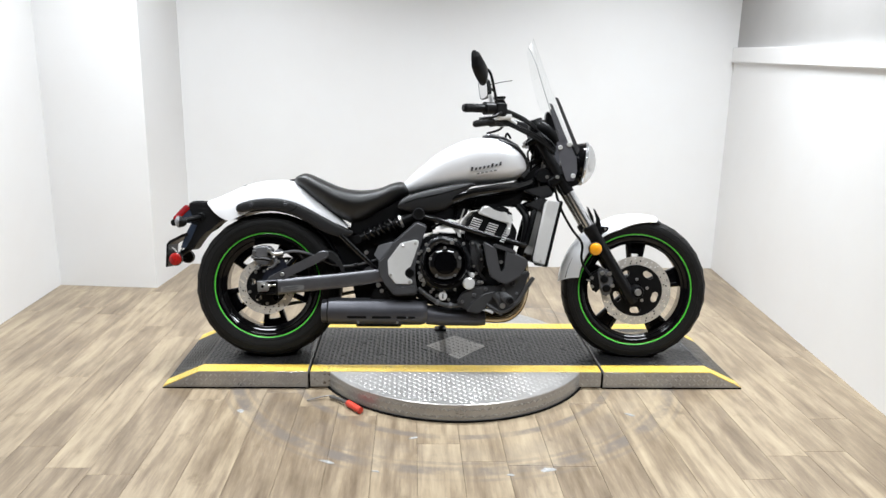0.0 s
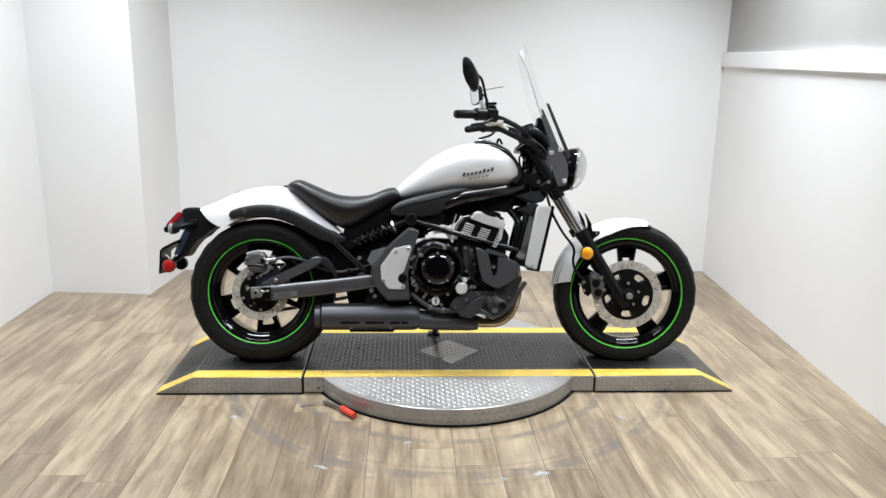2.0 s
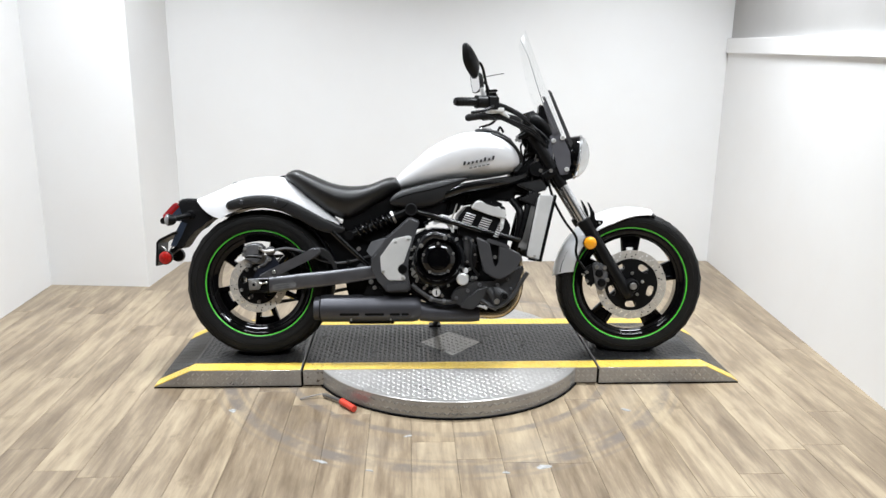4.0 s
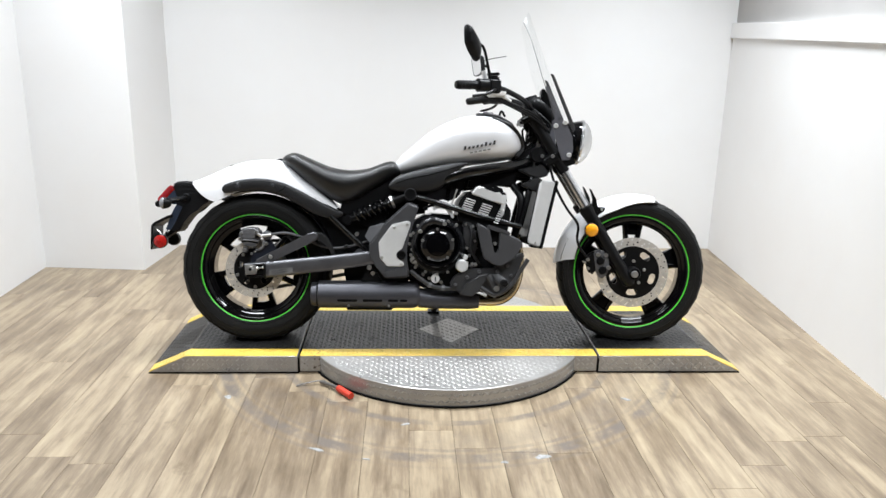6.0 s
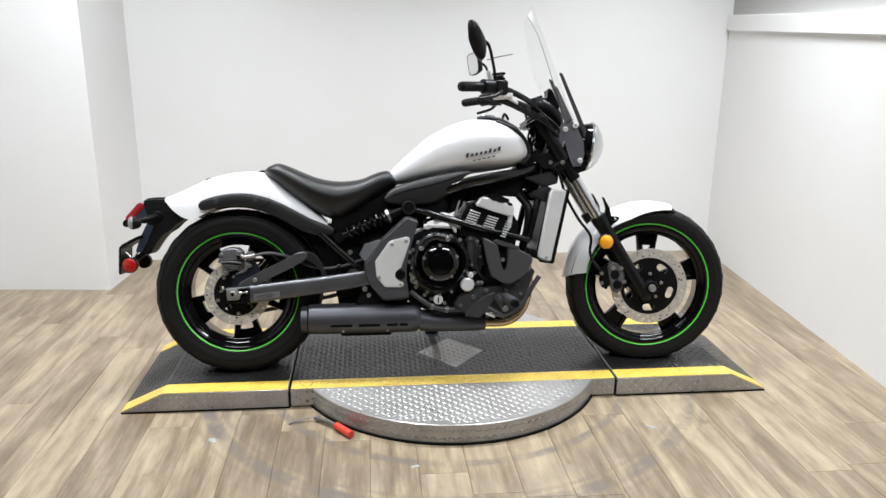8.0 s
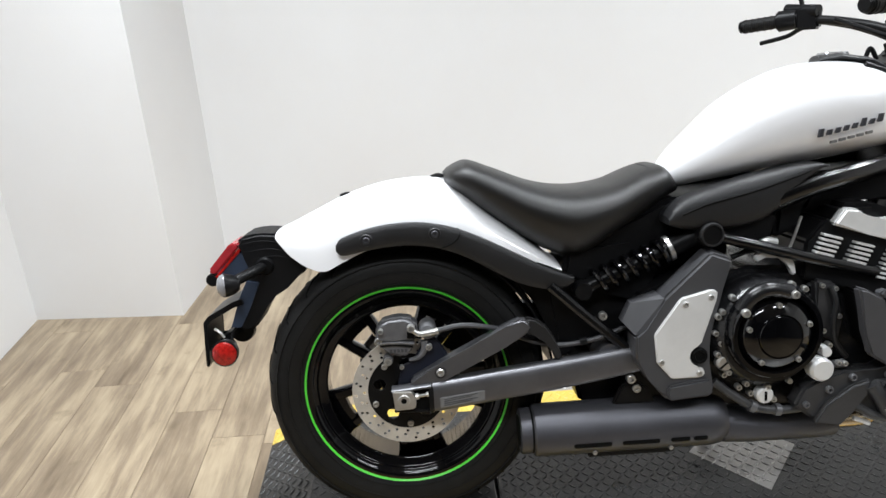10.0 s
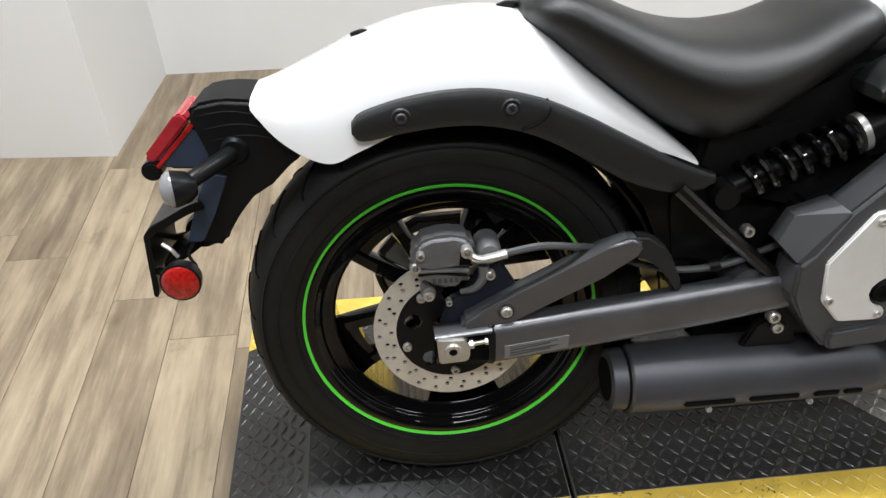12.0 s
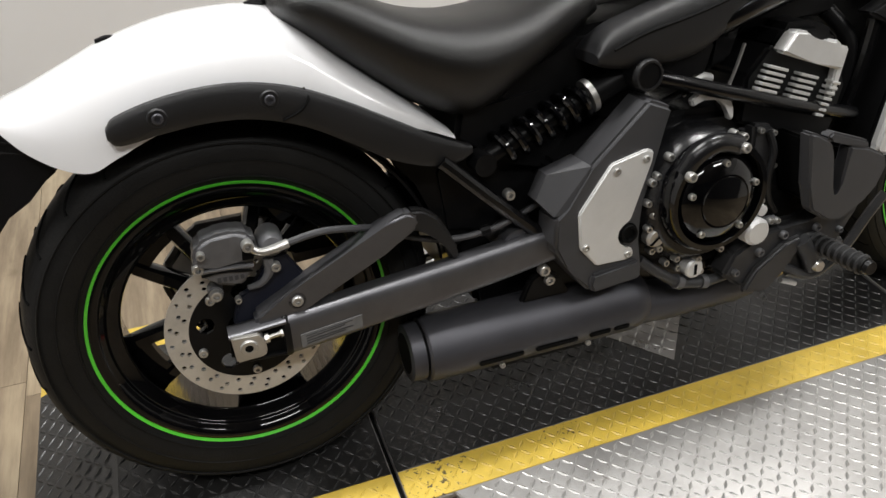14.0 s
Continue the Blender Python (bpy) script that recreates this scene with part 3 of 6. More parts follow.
def wheel(name, c, big, bead, flange, half, tread_half, pairs, m, label, fan=(14, 9.5), stout=0.0115, well=0.032, web=0.0):
    """Cast wheel: rim with hub, tyre, ten spokes in pairs and a rim stripe."""
    cx, cz = c.x, c.z
    rim = [(flange, -tread_half * 0.86), (flange + 0.004, -tread_half * 0.80), (flange - 0.004, -tread_half * 0.72), (bead - 0.012, -tread_half * 0.55), (bead - 0.02, 0),
           (bead - 0.012, tread_half * 0.55), (flange - 0.004, tread_half * 0.72), (flange + 0.004, tread_half * 0.80), (flange, tread_half * 0.86),
           (bead - 0.014, tread_half * 0.7), (bead - well + 0.002, tread_half * 0.5), (bead - well, -tread_half * 0.50),
           (bead - well - 0.0025, -tread_half * 0.525), (bead - well - 0.0035, -tread_half * 0.55), (bead - well - 0.0025, -tread_half * 0.575), (bead - well + 0.002, -tread_half * 0.60),
           (bead - 0.019, -tread_half * 0.66), (bead - 0.016, -tread_half * 0.69), (bead - 0.0155, -tread_half * 0.715), (bead - 0.0135, -tread_half * 0.74), (bead - 0.009, -tread_half * 0.765),
           (bead - 0.007, -tread_half * 0.79), (bead - 0.0045, -tread_half * 0.82)]
    bm = lathe(rim, 96, (cx, 0, cz))
    hub = lathe([(0.062, -0.03), (0.066, -0.02), (0.066, 0.02), (0.062, 0.03), (0.045, 0.055), (0.02, 0.06), (0.02, -0.06), (0.045, -0.055)], 40, (cx, 0, cz))
    add(bm, hub)
    w = part(name, bm, GLOSS, bike, label, m=m, sharp=70)
    t = tread_half
    prof = [(bead, -t * 0.80), (flange + 0.006, -t * 0.86), (flange + (big - flange) * 0.28, -t * 0.99), (flange + (big - flange) * 0.55, -t), (big - 0.024, -t * 0.95),
            (big - 0.012, -t * 0.80), (big - 0.005, -t * 0.5), (big - 0.001, -t * 0.22), (big, 0)]
    prof = prof + [(r, -y) for r, y in prof[-2::-1]]
    part("tyre", lathe(prof, 128, (cx, 0, cz)), RUBBER, w, "black road tyre", m=m, sharp=50)
    for f, d in ((0.16, 0.935), (0.44, 1.0), (0.70, 0.985)):
        r = flange + (big - flange) * f
        for s in (-1, 1):
            part("sidewall_ridge", lathe([(r - 0.0016, s * t * d * 0.985), (r - 0.0005, s * (t * d + 0.0014)), (r + 0.0005, s * (t * d + 0.0014)), (r + 0.0016, s * t * d * 0.985)], 96, (cx, 0, cz)), RUBBER, w, m=m)
    grooves = bmesh.new()
    pr = sorted((abs(y), r) for r, y in prof[3:9])
    for k in range(26):
        for s in (-1, 1):
            a0 = 2 * math.pi * (k + (0.5 if s > 0 else 0)) / 26
            pts = []
            for q in range(8):
                f = q / 7
                y = t * (0.10 + 0.76 * f)
                r = float(np.interp(y, [v[0] for v in pr], [v[1] for v in pr])) - 0.0008
                a = a0 + 0.20 * f - 0.05 * f * f
                pts.append((cx + r * math.cos(a), s * y, cz + r * math.sin(a)))
            add(grooves, tube(pts, 0.0032, 5, 1, None, 0.7))
    tagged(part("tread_groove", grooves, GAPBLACK, w, m=m), kind="stuff")
    st = lathe([(half - 0.0032, -t * 0.80), (half - 0.0028, -t * 0.845), (half + 0.002, -t * 0.885), (half + 0.0026, -t * 0.80)], 128, (cx, 0, cz))
    part("rim_stripe", st, GREEN, w, "bright green pinstripe", m=m)
    for ph in pairs:
        for s in (-1, 1):
            a0, a1 = radians(ph + s * fan[0]), radians(ph + s * fan[1])
            rings = []
            for f in (0, 0.3, 0.7, 1.0):
                r = 0.05 + f * (bead - well + 0.008 - 0.05)
                a = a0 + (a1 - a0) * f
                d, n = Vector((math.cos(a), 0, math.sin(a))), Vector((-math.sin(a), 0, math.cos(a)))
                wd, dp = stout - 0.002 * f, 0.020 - 0.004 * f
                o = Vector((cx, 0, cz)) + d * r
                rings.append([o + n * (wd * u) + Vector((0, dp * v, 0)) for u, v in ((-1, -0.5), (-0.6, -1), (0.6, -1), (1, -0.5), (1, 0.5), (0.6, 1), (-0.6, 1), (-1, 0.5))])
            part("spoke", loft(rings), GLOSS, w, m=m)
        if web:
            rim_r = bead - well + 0.006
            arc = [radians(ph - fan[1] + 2 * fan[1] * q / 6) for q in range(7)]
            prof = [(cx + rim_r * math.cos(g), cz + rim_r * math.sin(g)) for g in arc]
            prof += [(cx + web * math.cos(g), cz + web * math.sin(g)) for g in arc[::-1]]
            part("spoke_web", prism(prof, -0.010, 0.010, 0.002, 1), GLOSS, w, m=m)
    return w


def rotor(w, c, r_out, r_in, y, m, holes_n):
    holes = []
    for k in range(holes_n):
        a = 2 * math.pi * k / holes_n
        for q in range(2):
            holes.append((a + 0.05 * q, r_in + (r_out - r_in) * (0.22 + 0.27 * ((k + 2 * q) % 3)), 0.0038))
    part("brake_disc", ring_plate(r_in, r_out, y - 0.0025, y + 0.0025, holes, c), ROTOR, w, "drilled steel brake disc", m=m)


fw = wheel("front_wheel", FW, 0.3165, 0.232, 0.240, 0.2450, 0.062, (88, 16, -56, -128, 160), STEER, "gloss black cast front wheel", (10.5, 9.5), 0.0125, well=0.026, web=0.155)
rotor(fw, FW, 0.150, 0.114, -0.078, STEER, 36)
# carrier of the front disc with five windows
bm = ring_plate(0.03, 0.113, -0.080, -0.074, [(radians(a), 0.086, 0.0135, 0.12) for a in (54, -18, -90, -162, 126)], FW)
carrier = part("disc_carrier", bm, BLACK, fw, "black disc carrier with windows", m=STEER)
for a in (15, -57, -129, 159, 87):
    part("carrier_bolt", bolt(FW.x + 0.05 * math.cos(radians(a)), -0.080, FW.z + 0.05 * math.sin(radians(a)), 0.007, 0.006), STEEL, fw, m=STEER)
rw = wheel("rear_wheel", RW, 0.3135, 0.2160, 0.2220, 0.2252, 0.081, (133, 61, -11, -83, -155), None, "gloss black cast rear wheel", (15, 13.5), 0.0135, well=0.034, web=0.152)
rotor(rw, RW, 0.120, 0.086, -0.092, None, 30)
part("disc_carrier", ring_plate(0.03, 0.087, -0.094, -0.088, [(radians(a), 0.062, 0.014) for a in (20, 92, 164, 236, 308)], RW), BLACK, rw, "black disc carrier")
for a in (56, 128, 200, 272, 344):
    part("carrier_bolt", bolt(0.075 * math.cos(radians(a)), -0.094, RW.z + 0.075 * math.sin(radians(a)), 0.007, 0.007), STEEL, rw)

# -- swingarm, axle, rear brake --
def arm_bar(rows, yc, hw, e=3.2, n=24):
    """Bar with a rounded section along rows of (x, top, bottom)."""
    rings = []
    for x, zt, zb in smoothed(rows, 5):
        zc, h = (zt + zb) / 2, (zt - zb) / 2
        ring = []
        for k in range(n):
            q = 2 * math.pi * k / n
            ca, sa = math.cos(q), math.sin(q)
            ring.append((x, yc + hw * math.copysign(abs(ca) ** (2 / e), ca), zc + h * math.copysign(abs(sa) ** (2 / e), sa)))
        rings.append(ring)
    return loft(rings)


arm = part("swingarm", arm_bar([(0.050, 0.345, 0.279), (0.12, 0.352, 0.286), (0.20, 0.361, 0.296), (0.30, 0.371, 0.308), (0.40, 0.383, 0.322), (0.47, 0.392, 0.334), (0.53, 0.390, 0.345)], -0.130, 0.021, 4.2, 32), ARM, bike,
           "charcoal aluminium swingarm")
brace = [(0.010, 0.352), (0.074, 0.386), (0.157, 0.427), (0.215, 0.456), (0.238, 0.468), (0.252, 0.471), (0.264, 0.466), (0.270, 0.456), (0.268, 0.444), (0.252, 0.431),
         (0.215, 0.412), (0.157, 0.384), (0.082, 0.347), (0.068, 0.340), (0.010, 0.325)]
part("swingarm_brace", prism(brace, -0.142, -0.108, 0.007, 3), ARM, arm)
# leg of the brace's metal; the black material puts its shade into colour
part("brace_leg", prism([(0.256, 0.470), (0.280, 0.467), (0.302, 0.452), (0.318, 0.427), (0.330, 0.397), (0.337, 0.372), (0.322, 0.370), (0.312, 0.398), (0.300, 0.420), (0.284, 0.432), (0.260, 0.434)], -0.134, -0.110, 0.005, 3), PLASTIC, arm)
part("hugger", prism([(0.33, 0.39), (0.46, 0.37), (0.52, 0.44), (0.47, 0.53), (0.345, 0.545), (0.315, 0.50)], -0.075, 0.11, 0.01), BLACK, arm, "black chain guard and inner hugger")
part("link_case", prism([(0.36, 0.34), (0.38, 0.25), (0.46, 0.21), (0.64, 0.20), (0.64, 0.36), (0.50, 0.40)], -0.085, 0.09, 0.01), BLACK, arm)
part("mud_flap", prism([(0.17, 0.612), (0.30, 0.575), (0.38, 0.53), (0.40, 0.46), (0.37, 0.37), (0.334, 0.35), (0.322, 0.42), (0.292, 0.488), (0.24, 0.552)], -0.07, 0.07, 0.004), BLACK, arm)
part("chain_guard", prism([(0.05, 0.40), (0.08, 0.43), (0.285, 0.452), (0.36, 0.44), (0.36, 0.345), (0.10, 0.345)], 0.055, 0.10, 0.006), BLACK, arm)
part("swingarm_leg", prism([(-0.05, 0.290), (0.49, 0.33), (0.49, 0.39), (-0.05, 0.345)], 0.105, 0.14, 0.006, 2), ARM, arm)
part("cross_tube", rod((0.44, -0.13, 0.37), (0.44, 0.13, 0.37), 0.03), ARM, arm)
part("dropout", prism([(-0.032, 0.288), (0.052, 0.283), (0.052, 0.343), (-0.030, 0.337)], -0.140, -0.118, 0.004), GAPBLACK, arm)
part("dropout_lip", arm_bar([(-0.031, 0.3375, 0.328), (0.01, 0.3405, 0.331), (0.052, 0.344, 0.334)], -0.134, 0.018, 2.6), ARM, arm)
part("dropout_lip", arm_bar([(-0.028, 0.291, 0.283), (0.01, 0.289, 0.281), (0.052, 0.287, 0.279)], -0.132, 0.014, 2.6), BLACK, arm)
part("end_collar", arm_bar([(0.047, 0.3465, 0.277), (0.050, 0.348, 0.2755), (0.054, 0.348, 0.2755), (0.057, 0.3465, 0.278)], -0.130, 0.0222), BLACK, arm)
blk = prism([(-0.029, 0.336), (0.012, 0.334), (0.014, 0.322), (0.019, 0.320), (0.019, 0.300), (0.015, 0.294), (-0.026, 0.292)], -0.157, -0.138, 0.003)
part("axle_block", blk, STEEL, arm, "bright steel axle adjuster block")
part("axle_end", lathe([(0.0062, -0.003), (0.0115, -0.003), (0.013, 0.0), (0.013, 0.004), (0.0062, 0.004)], 24, (-0.006, -0.158, 0.315)), STEEL, arm)
part("axle_bore", turned([(0, -0.0012), (0.0064, -0.0012), (0.0064, 0.002), (0, 0.002)], 16, (-0.006, -0.158, 0.315)), GAPBLACK, arm)
part("adjuster_bolt", rod((0.018, -0.148, 0.3185), (0.046, -0.148, 0.3225), 0.0034, 10), STEEL, arm)
part("adjuster_nut", rod((0.019, -0.148, 0.3187), (0.025, -0.148, 0.3195), 0.0072, 6), STEEL, arm)
part("adjuster_nut", rod((0.042, -0.148, 0.322), (0.046, -0.148, 0.3225), 0.0058, 6), STEEL, arm)
lbl = part("warning_label", prism([(0.070, 0.291), (0.165, 0.303), (0.165, 0.324), (0.070, 0.313)], -0.1522, -0.1500), PALEINK, arm, "worn grey printed label")
for k in range(4):
    z = 0.309 - 0.0045 * k
    part("label_line", prism([(0.078, z), (0.150 - 0.012 * (k % 2), z + 0.009), (0.150 - 0.012 * (k % 2), z + 0.0105), (0.078, z + 0.0015)], -0.1530, -0.1520), COVER, lbl)
part("brace_bolt", bolt(0.074, -0.1405, 0.366, 0.0085, 0.007), STEEL, arm)
part("bolt_cup", lathe([(0.0095, -0.001), (0.013, -0.001), (0.0145, 0.002), (0.0095, 0.004)], 24, (0.074, -0.141, 0.366)), BLACK, arm)

cal = part("rear_caliper", prism([(-0.058, 0.437), (-0.060, 0.452), (-0.050, 0.476), (-0.030, 0.485), (0.004, 0.487), (0.026, 0.478), (0.034, 0.460), (0.030, 0.436), (-0.030, 0.430)], -0.130, -0.080, 0.007, 3), CALIPER, bike,
           "cast grey rear brake caliper")
part("bridge", prism([(-0.058, 0.438), (-0.048, 0.424), (-0.036, 0.408), (-0.004, 0.398), (0.014, 0.406), (0.026, 0.436), (-0.02, 0.434)], -0.124, -0.084, 0.006, 3), CALIPER, cal)
part("bridge_ridge", tube([(-0.052, -0.124, 0.432), (-0.03, -0.1265, 0.4335), (0.0, -0.1265, 0.432), (0.022, -0.124, 0.428)], 0.0035, 8), CALIPER, cal)
part("bridge_groove", tube([(-0.050, -0.1245, 0.426), (-0.02, -0.1255, 0.428), (0.020, -0.1245, 0.421)], 0.0022, 6), GAPBLACK, cal)
for k in range(5):
    part("cast_mark", box(-0.030 + 0.008 * k, -0.025 + 0.008 * k, -0.1250, -0.1225, 0.411, 0.418), COVER, cal)
part("port_recess", prism([(0.011, 0.470), (0.029, 0.468), (0.024, 0.441), (0.008, 0.442)], -0.1312, -0.128), GAPBLACK, cal)
part("piston_boss", turned([(0, -0.018), (0.014, -0.016), (0.018, -0.008), (0.019, 0.03), (0, 0.03)], 24, (0.052, -0.110, 0.452)), CALIPER, cal)
part("pad_hook", tube([(0.044, -0.118, 0.432), (0.043, -0.120, 0.412), (0.030, -0.120, 0.396), (0.010, -0.118, 0.391)], 0.0085, 8, 5, 0.004), CALIPER, cal)
part("banjo_bolt", bolt(0.018, -0.1335, 0.466, 0.0088, 0.012), STEEL, cal)
part("banjo", tube([(0.020, -0.137, 0.462), (0.034, -0.138, 0.453), (0.052, -0.136, 0.453), (0.074, -0.133, 0.456)], 0.0052, 10, 5, 0.007), STEEL, cal, "bright steel banjo fitting")
for q, r in (((-0.053, 0.437), 0.0085), ((-0.036, 0.391), 0.0088), ((-0.007, 0.377), 0.005), ((0.053, 0.418), 0.0075), ((-0.046, 0.462), 0.006)):
    part("bolt", bolt(q[0], -0.118 if q[1] < 0.43 or q[0] < -0.05 else -0.131, q[1], r, 0.010), STEEL, cal)
part("pin_boot", rod((-0.036, -0.117, 0.391), (-0.036, -0.088, 0.391), 0.011, 16), CALIPER, cal)
part("bracket", prism([(-0.020, 0.330), (-0.006, 0.376), (0.016, 0.380), (0.046, 0.432), (0.070, 0.432), (0.098, 0.384), (0.060, 0.345), (0.01, 0.322)], -0.113, -0.096, 0.003), BLUEBLACK, cal, "dark blue-black caliper bracket")
hose = [(0.070, -0.133, 0.456), (0.12, -0.133, 0.464), (0.165, -0.128, 0.458), (0.215, -0.108, 0.440), (0.27, -0.105, 0.412), (0.33, -0.118, 0.402), (0.40, -0.128, 0.412), (0.48, -0.12, 0.435)]
part("brake_hose", tube(hose, 0.0055, 8), COVER, cal)
part("hose_clip", rod((0.375, -0.125, 0.408), (0.39, -0.127, 0.411), 0.0085, 10), BLACK, cal)
part("sprocket", ring_plate(0.05, 0.105, 0.083, 0.088, [(radians(a), 0.078, 0.014) for a in range(0, 360, 60)], RW, 40), STEEL, rw, "steel rear sprocket")
bm = tube([(-0.10, 0.086, 0.36), (-0.108, 0.086, 0.312), (-0.07, 0.086, 0.235), (0.0, 0.086, 0.205), (0.5, 0.086, 0.30)], 0.008, 6, 8)
add(bm, tube([(-0.10, 0.086, 0.36), (-0.05, 0.086, 0.41), (0.02, 0.086, 0.418), (0.5, 0.086, 0.43)], 0.008, 6, 8))
part("drive_chain", bm, CABLE, bike, "dark steel drive chain")

# -- muffler and pipes --
def stadium(x, r, up, n=28, yc=-0.115, zc=0.210):
    return [(x, yc + r * math.cos(2 * math.pi * k / n), zc + up * math.sin(2 * math.pi * k / n)) for k in range(n)]


muf = part("muffler", loft([stadium(0.2665, 0.052, 0.053), stadium(0.270, 0.0555, 0.0565), stadium(0.30, 0.0565, 0.0575), stadium(0.652, 0.0565, 0.0575), stadium(0.672, 0.054, 0.054), stadium(0.687, 0.044, 0.044)]),
           GREY, bike, "matt charcoal muffler with four slots")
part("end_cap", loft([stadium(0.238, 0.043, 0.044), stadium(0.240, 0.048, 0.049), stadium(0.262, 0.0495, 0.0505)]), GREY, muf)
part("end_groove", loft([stadium(0.2615, 0.0475, 0.0485), stadium(0.2700, 0.0475, 0.0485)]), GAPBLACK, muf)
part("end_bore", loft([stadium(0.2372, 0.034, 0.035), stadium(0.245, 0.034, 0.035)]), GAPBLACK, muf)
for x0, x1 in ((0.349, 0.430), (0.453, 0.533), (0.557, 0.598), (0.606, 0.636)):
    part("slot", box(x0, x1, -0.1718, -0.160, 0.186, 0.1955, 0.002), GAPBLACK, muf)
part("lower_flange", box(0.385, 0.575, -0.136, -0.10, 0.146, 0.158, 0.003), BLACK, muf)
for x in (0.395, 0.560):
    part("shield_bolt", bolt(x, -0.157, 0.168, 0.005, 0.005), STEEL, muf)
part("front_pipe", loft([stadium(0.682, 0.041, 0.042, zc=0.198), stadium(0.74, 0.039, 0.040, zc=0.191), stadium(0.90, 0.035, 0.036, zc=0.186), stadium(0.935, 0.029, 0.030, zc=0.184)]), GREY, muf)
part("hanger", prism([(0.440, 0.262), (0.460, 0.305), (0.485, 0.318), (0.515, 0.300), (0.535, 0.262)], -0.135, -0.12, 0.004), BLACK, muf)
part("hanger_bolt", bolt(0.492, -0.136, 0.300, 0.009, 0.008), STEEL, muf)
hd = part("header_pipe", tube([(0.93, -0.11, 0.183), (1.02, -0.10, 0.183), (1.075, -0.09, 0.215), (1.105, -0.08, 0.275), (1.115, -0.06, 0.36), (1.10, -0.05, 0.46)], 0.019, 14), GOLD, bike, "straw-tinted steel header pipe")
part("header_branch", tube([(0.93, 0.02, 0.178), (1.02, 0.03, 0.178), (1.08, 0.045, 0.22), (1.112, 0.05, 0.30), (1.11, 0.05, 0.46)], 0.019, 14), GOLD, hd)

# -- engine --
OUT = Matrix.Translation((0, -0.02, 0))


def epart(name, bm, material, parent, label=""):
    """A part of the engine's right-hand cover."""
    return part(name, bm, material, parent, label, m=OUT)


eng = part("engine", prism([(0.60, 0.36), (0.64, 0.26), (0.74, 0.225), (1.02, 0.225), (1.09, 0.30), (1.06, 0.47), (0.90, 0.54), (0.72, 0.55), (0.62, 0.50)], -0.125, 0.125, 0.015, 3), ENGINE, bike, "black twin-cylinder engine")
epart("crankcase_cover", turned([(0, -0.03), (0.098, -0.030), (0.106, -0.022), (0.118, 0.0), (0.12, 0.06), (0, 0.06)], 48, (0.755, -0.144, 0.415)), ENGINE, eng)
ring = lathe([(0.080, -0.028), (0.083, -0.033), (0.091, -0.033), (0.096, -0.025), (0.099, 0.0), (0.08, 0.0)], 64, (0.757, -0.168, 0.428))
epart("clutch_ring", ring, CLUTCHBLK, eng, "satin black clutch ring")
epart("clutch_cover", turned([(0, -0.040), (0.022, -0.039), (0.042, -0.036), (0.044, -0.033), (0.046, -0.035), (0.062, -0.029), (0.072, -0.020), (0.078, -0.010), (0.082, 0.0), (0, 0.002)], 56, (0.757, -0.176, 0.426)), CLUTCHBLK, eng, "gloss black clutch cover")
for a in range(20, 380, 72):
    epart("cover_bolt", bolt(0.757 + 0.064 * math.cos(radians(a)), -0.203, 0.426 + 0.064 * math.sin(radians(a)), 0.0058, 0.007), STEEL, eng)
for x, z in ((0.678, 0.500), (0.80, 0.520), (0.648, 0.462), (0.655, 0.405), (0.668, 0.330), (0.70, 0.300), (0.835, 0.505), (0.845, 0.395), (0.89, 0.38), (0.88, 0.35), (0.775, 0.268), (0.725, 0.285)):
    epart("case_bolt", bolt(x, -0.158 if (x - .75) ** 2 + (z - .42) ** 2 < .0135 else -0.142, z, 0.0068, 0.012), STEEL, eng)
bm = tube([(0.686, -0.188, 0.480), (0.704, -0.194, 0.508), (0.738, -0.196, 0.523), (0.784, -0.192, 0.512)], 0.0165, 12, 6)
epart("cover_boss", bm, ENGINE, eng)
for x, z in ((0.686, 0.480), (0.784, 0.512)):
    epart("boss_bolt", bolt(x, -0.206, z, 0.0085, 0.010), STEEL, eng)
epart("filler_cap", turned([(0, -0.018), (0.020, -0.018), (0.025, -0.012), (0.025, 0.01), (0, 0.01)], 28, (0.858, -0.172, 0.340)), ALU, eng, "silver oil filler cap")
epart("filler_boss", turned([(0, -0.016), (0.010, -0.014), (0.012, 0.01), (0, 0.01)], 20, (0.872, -0.162, 0.374)), ALU, eng)
epart("timing_plug", turned([(0, -0.012), (0.015, -0.012), (0.018, -0.008), (0.018, 0.01), (0, 0.01)], 24, (0.750, -0.156, 0.284)), ALU, eng, "slotted silver timing plug")
epart("plug_slot", box(0.7475, 0.7525, -0.1695, -0.167, 0.274, 0.294), GAPBLACK, eng)
epart("sight_plug", turned([(0, -0.010), (0.014, -0.010), (0.018, -0.004), (0.018, 0.01), (0, 0.01)], 24, (0.664, -0.160, 0.362)), STEEL, eng, "slotted steel plug")
epart("plug_slot", prism([(0.650, 0.3525), (0.653, 0.350), (0.678, 0.3715), (0.675, 0.374)], -0.1712, -0.168), GAPBLACK, eng)
# cylinder block with fins, leaning forward
cyl = part("cylinder_block", prism([(0.84, 0.52), (1.045, 0.455), (1.065, 0.56), (1.04, 0.60), (0.885, 0.645), (0.845, 0.60)], -0.145, 0.145, 0.006), BLACK, eng)
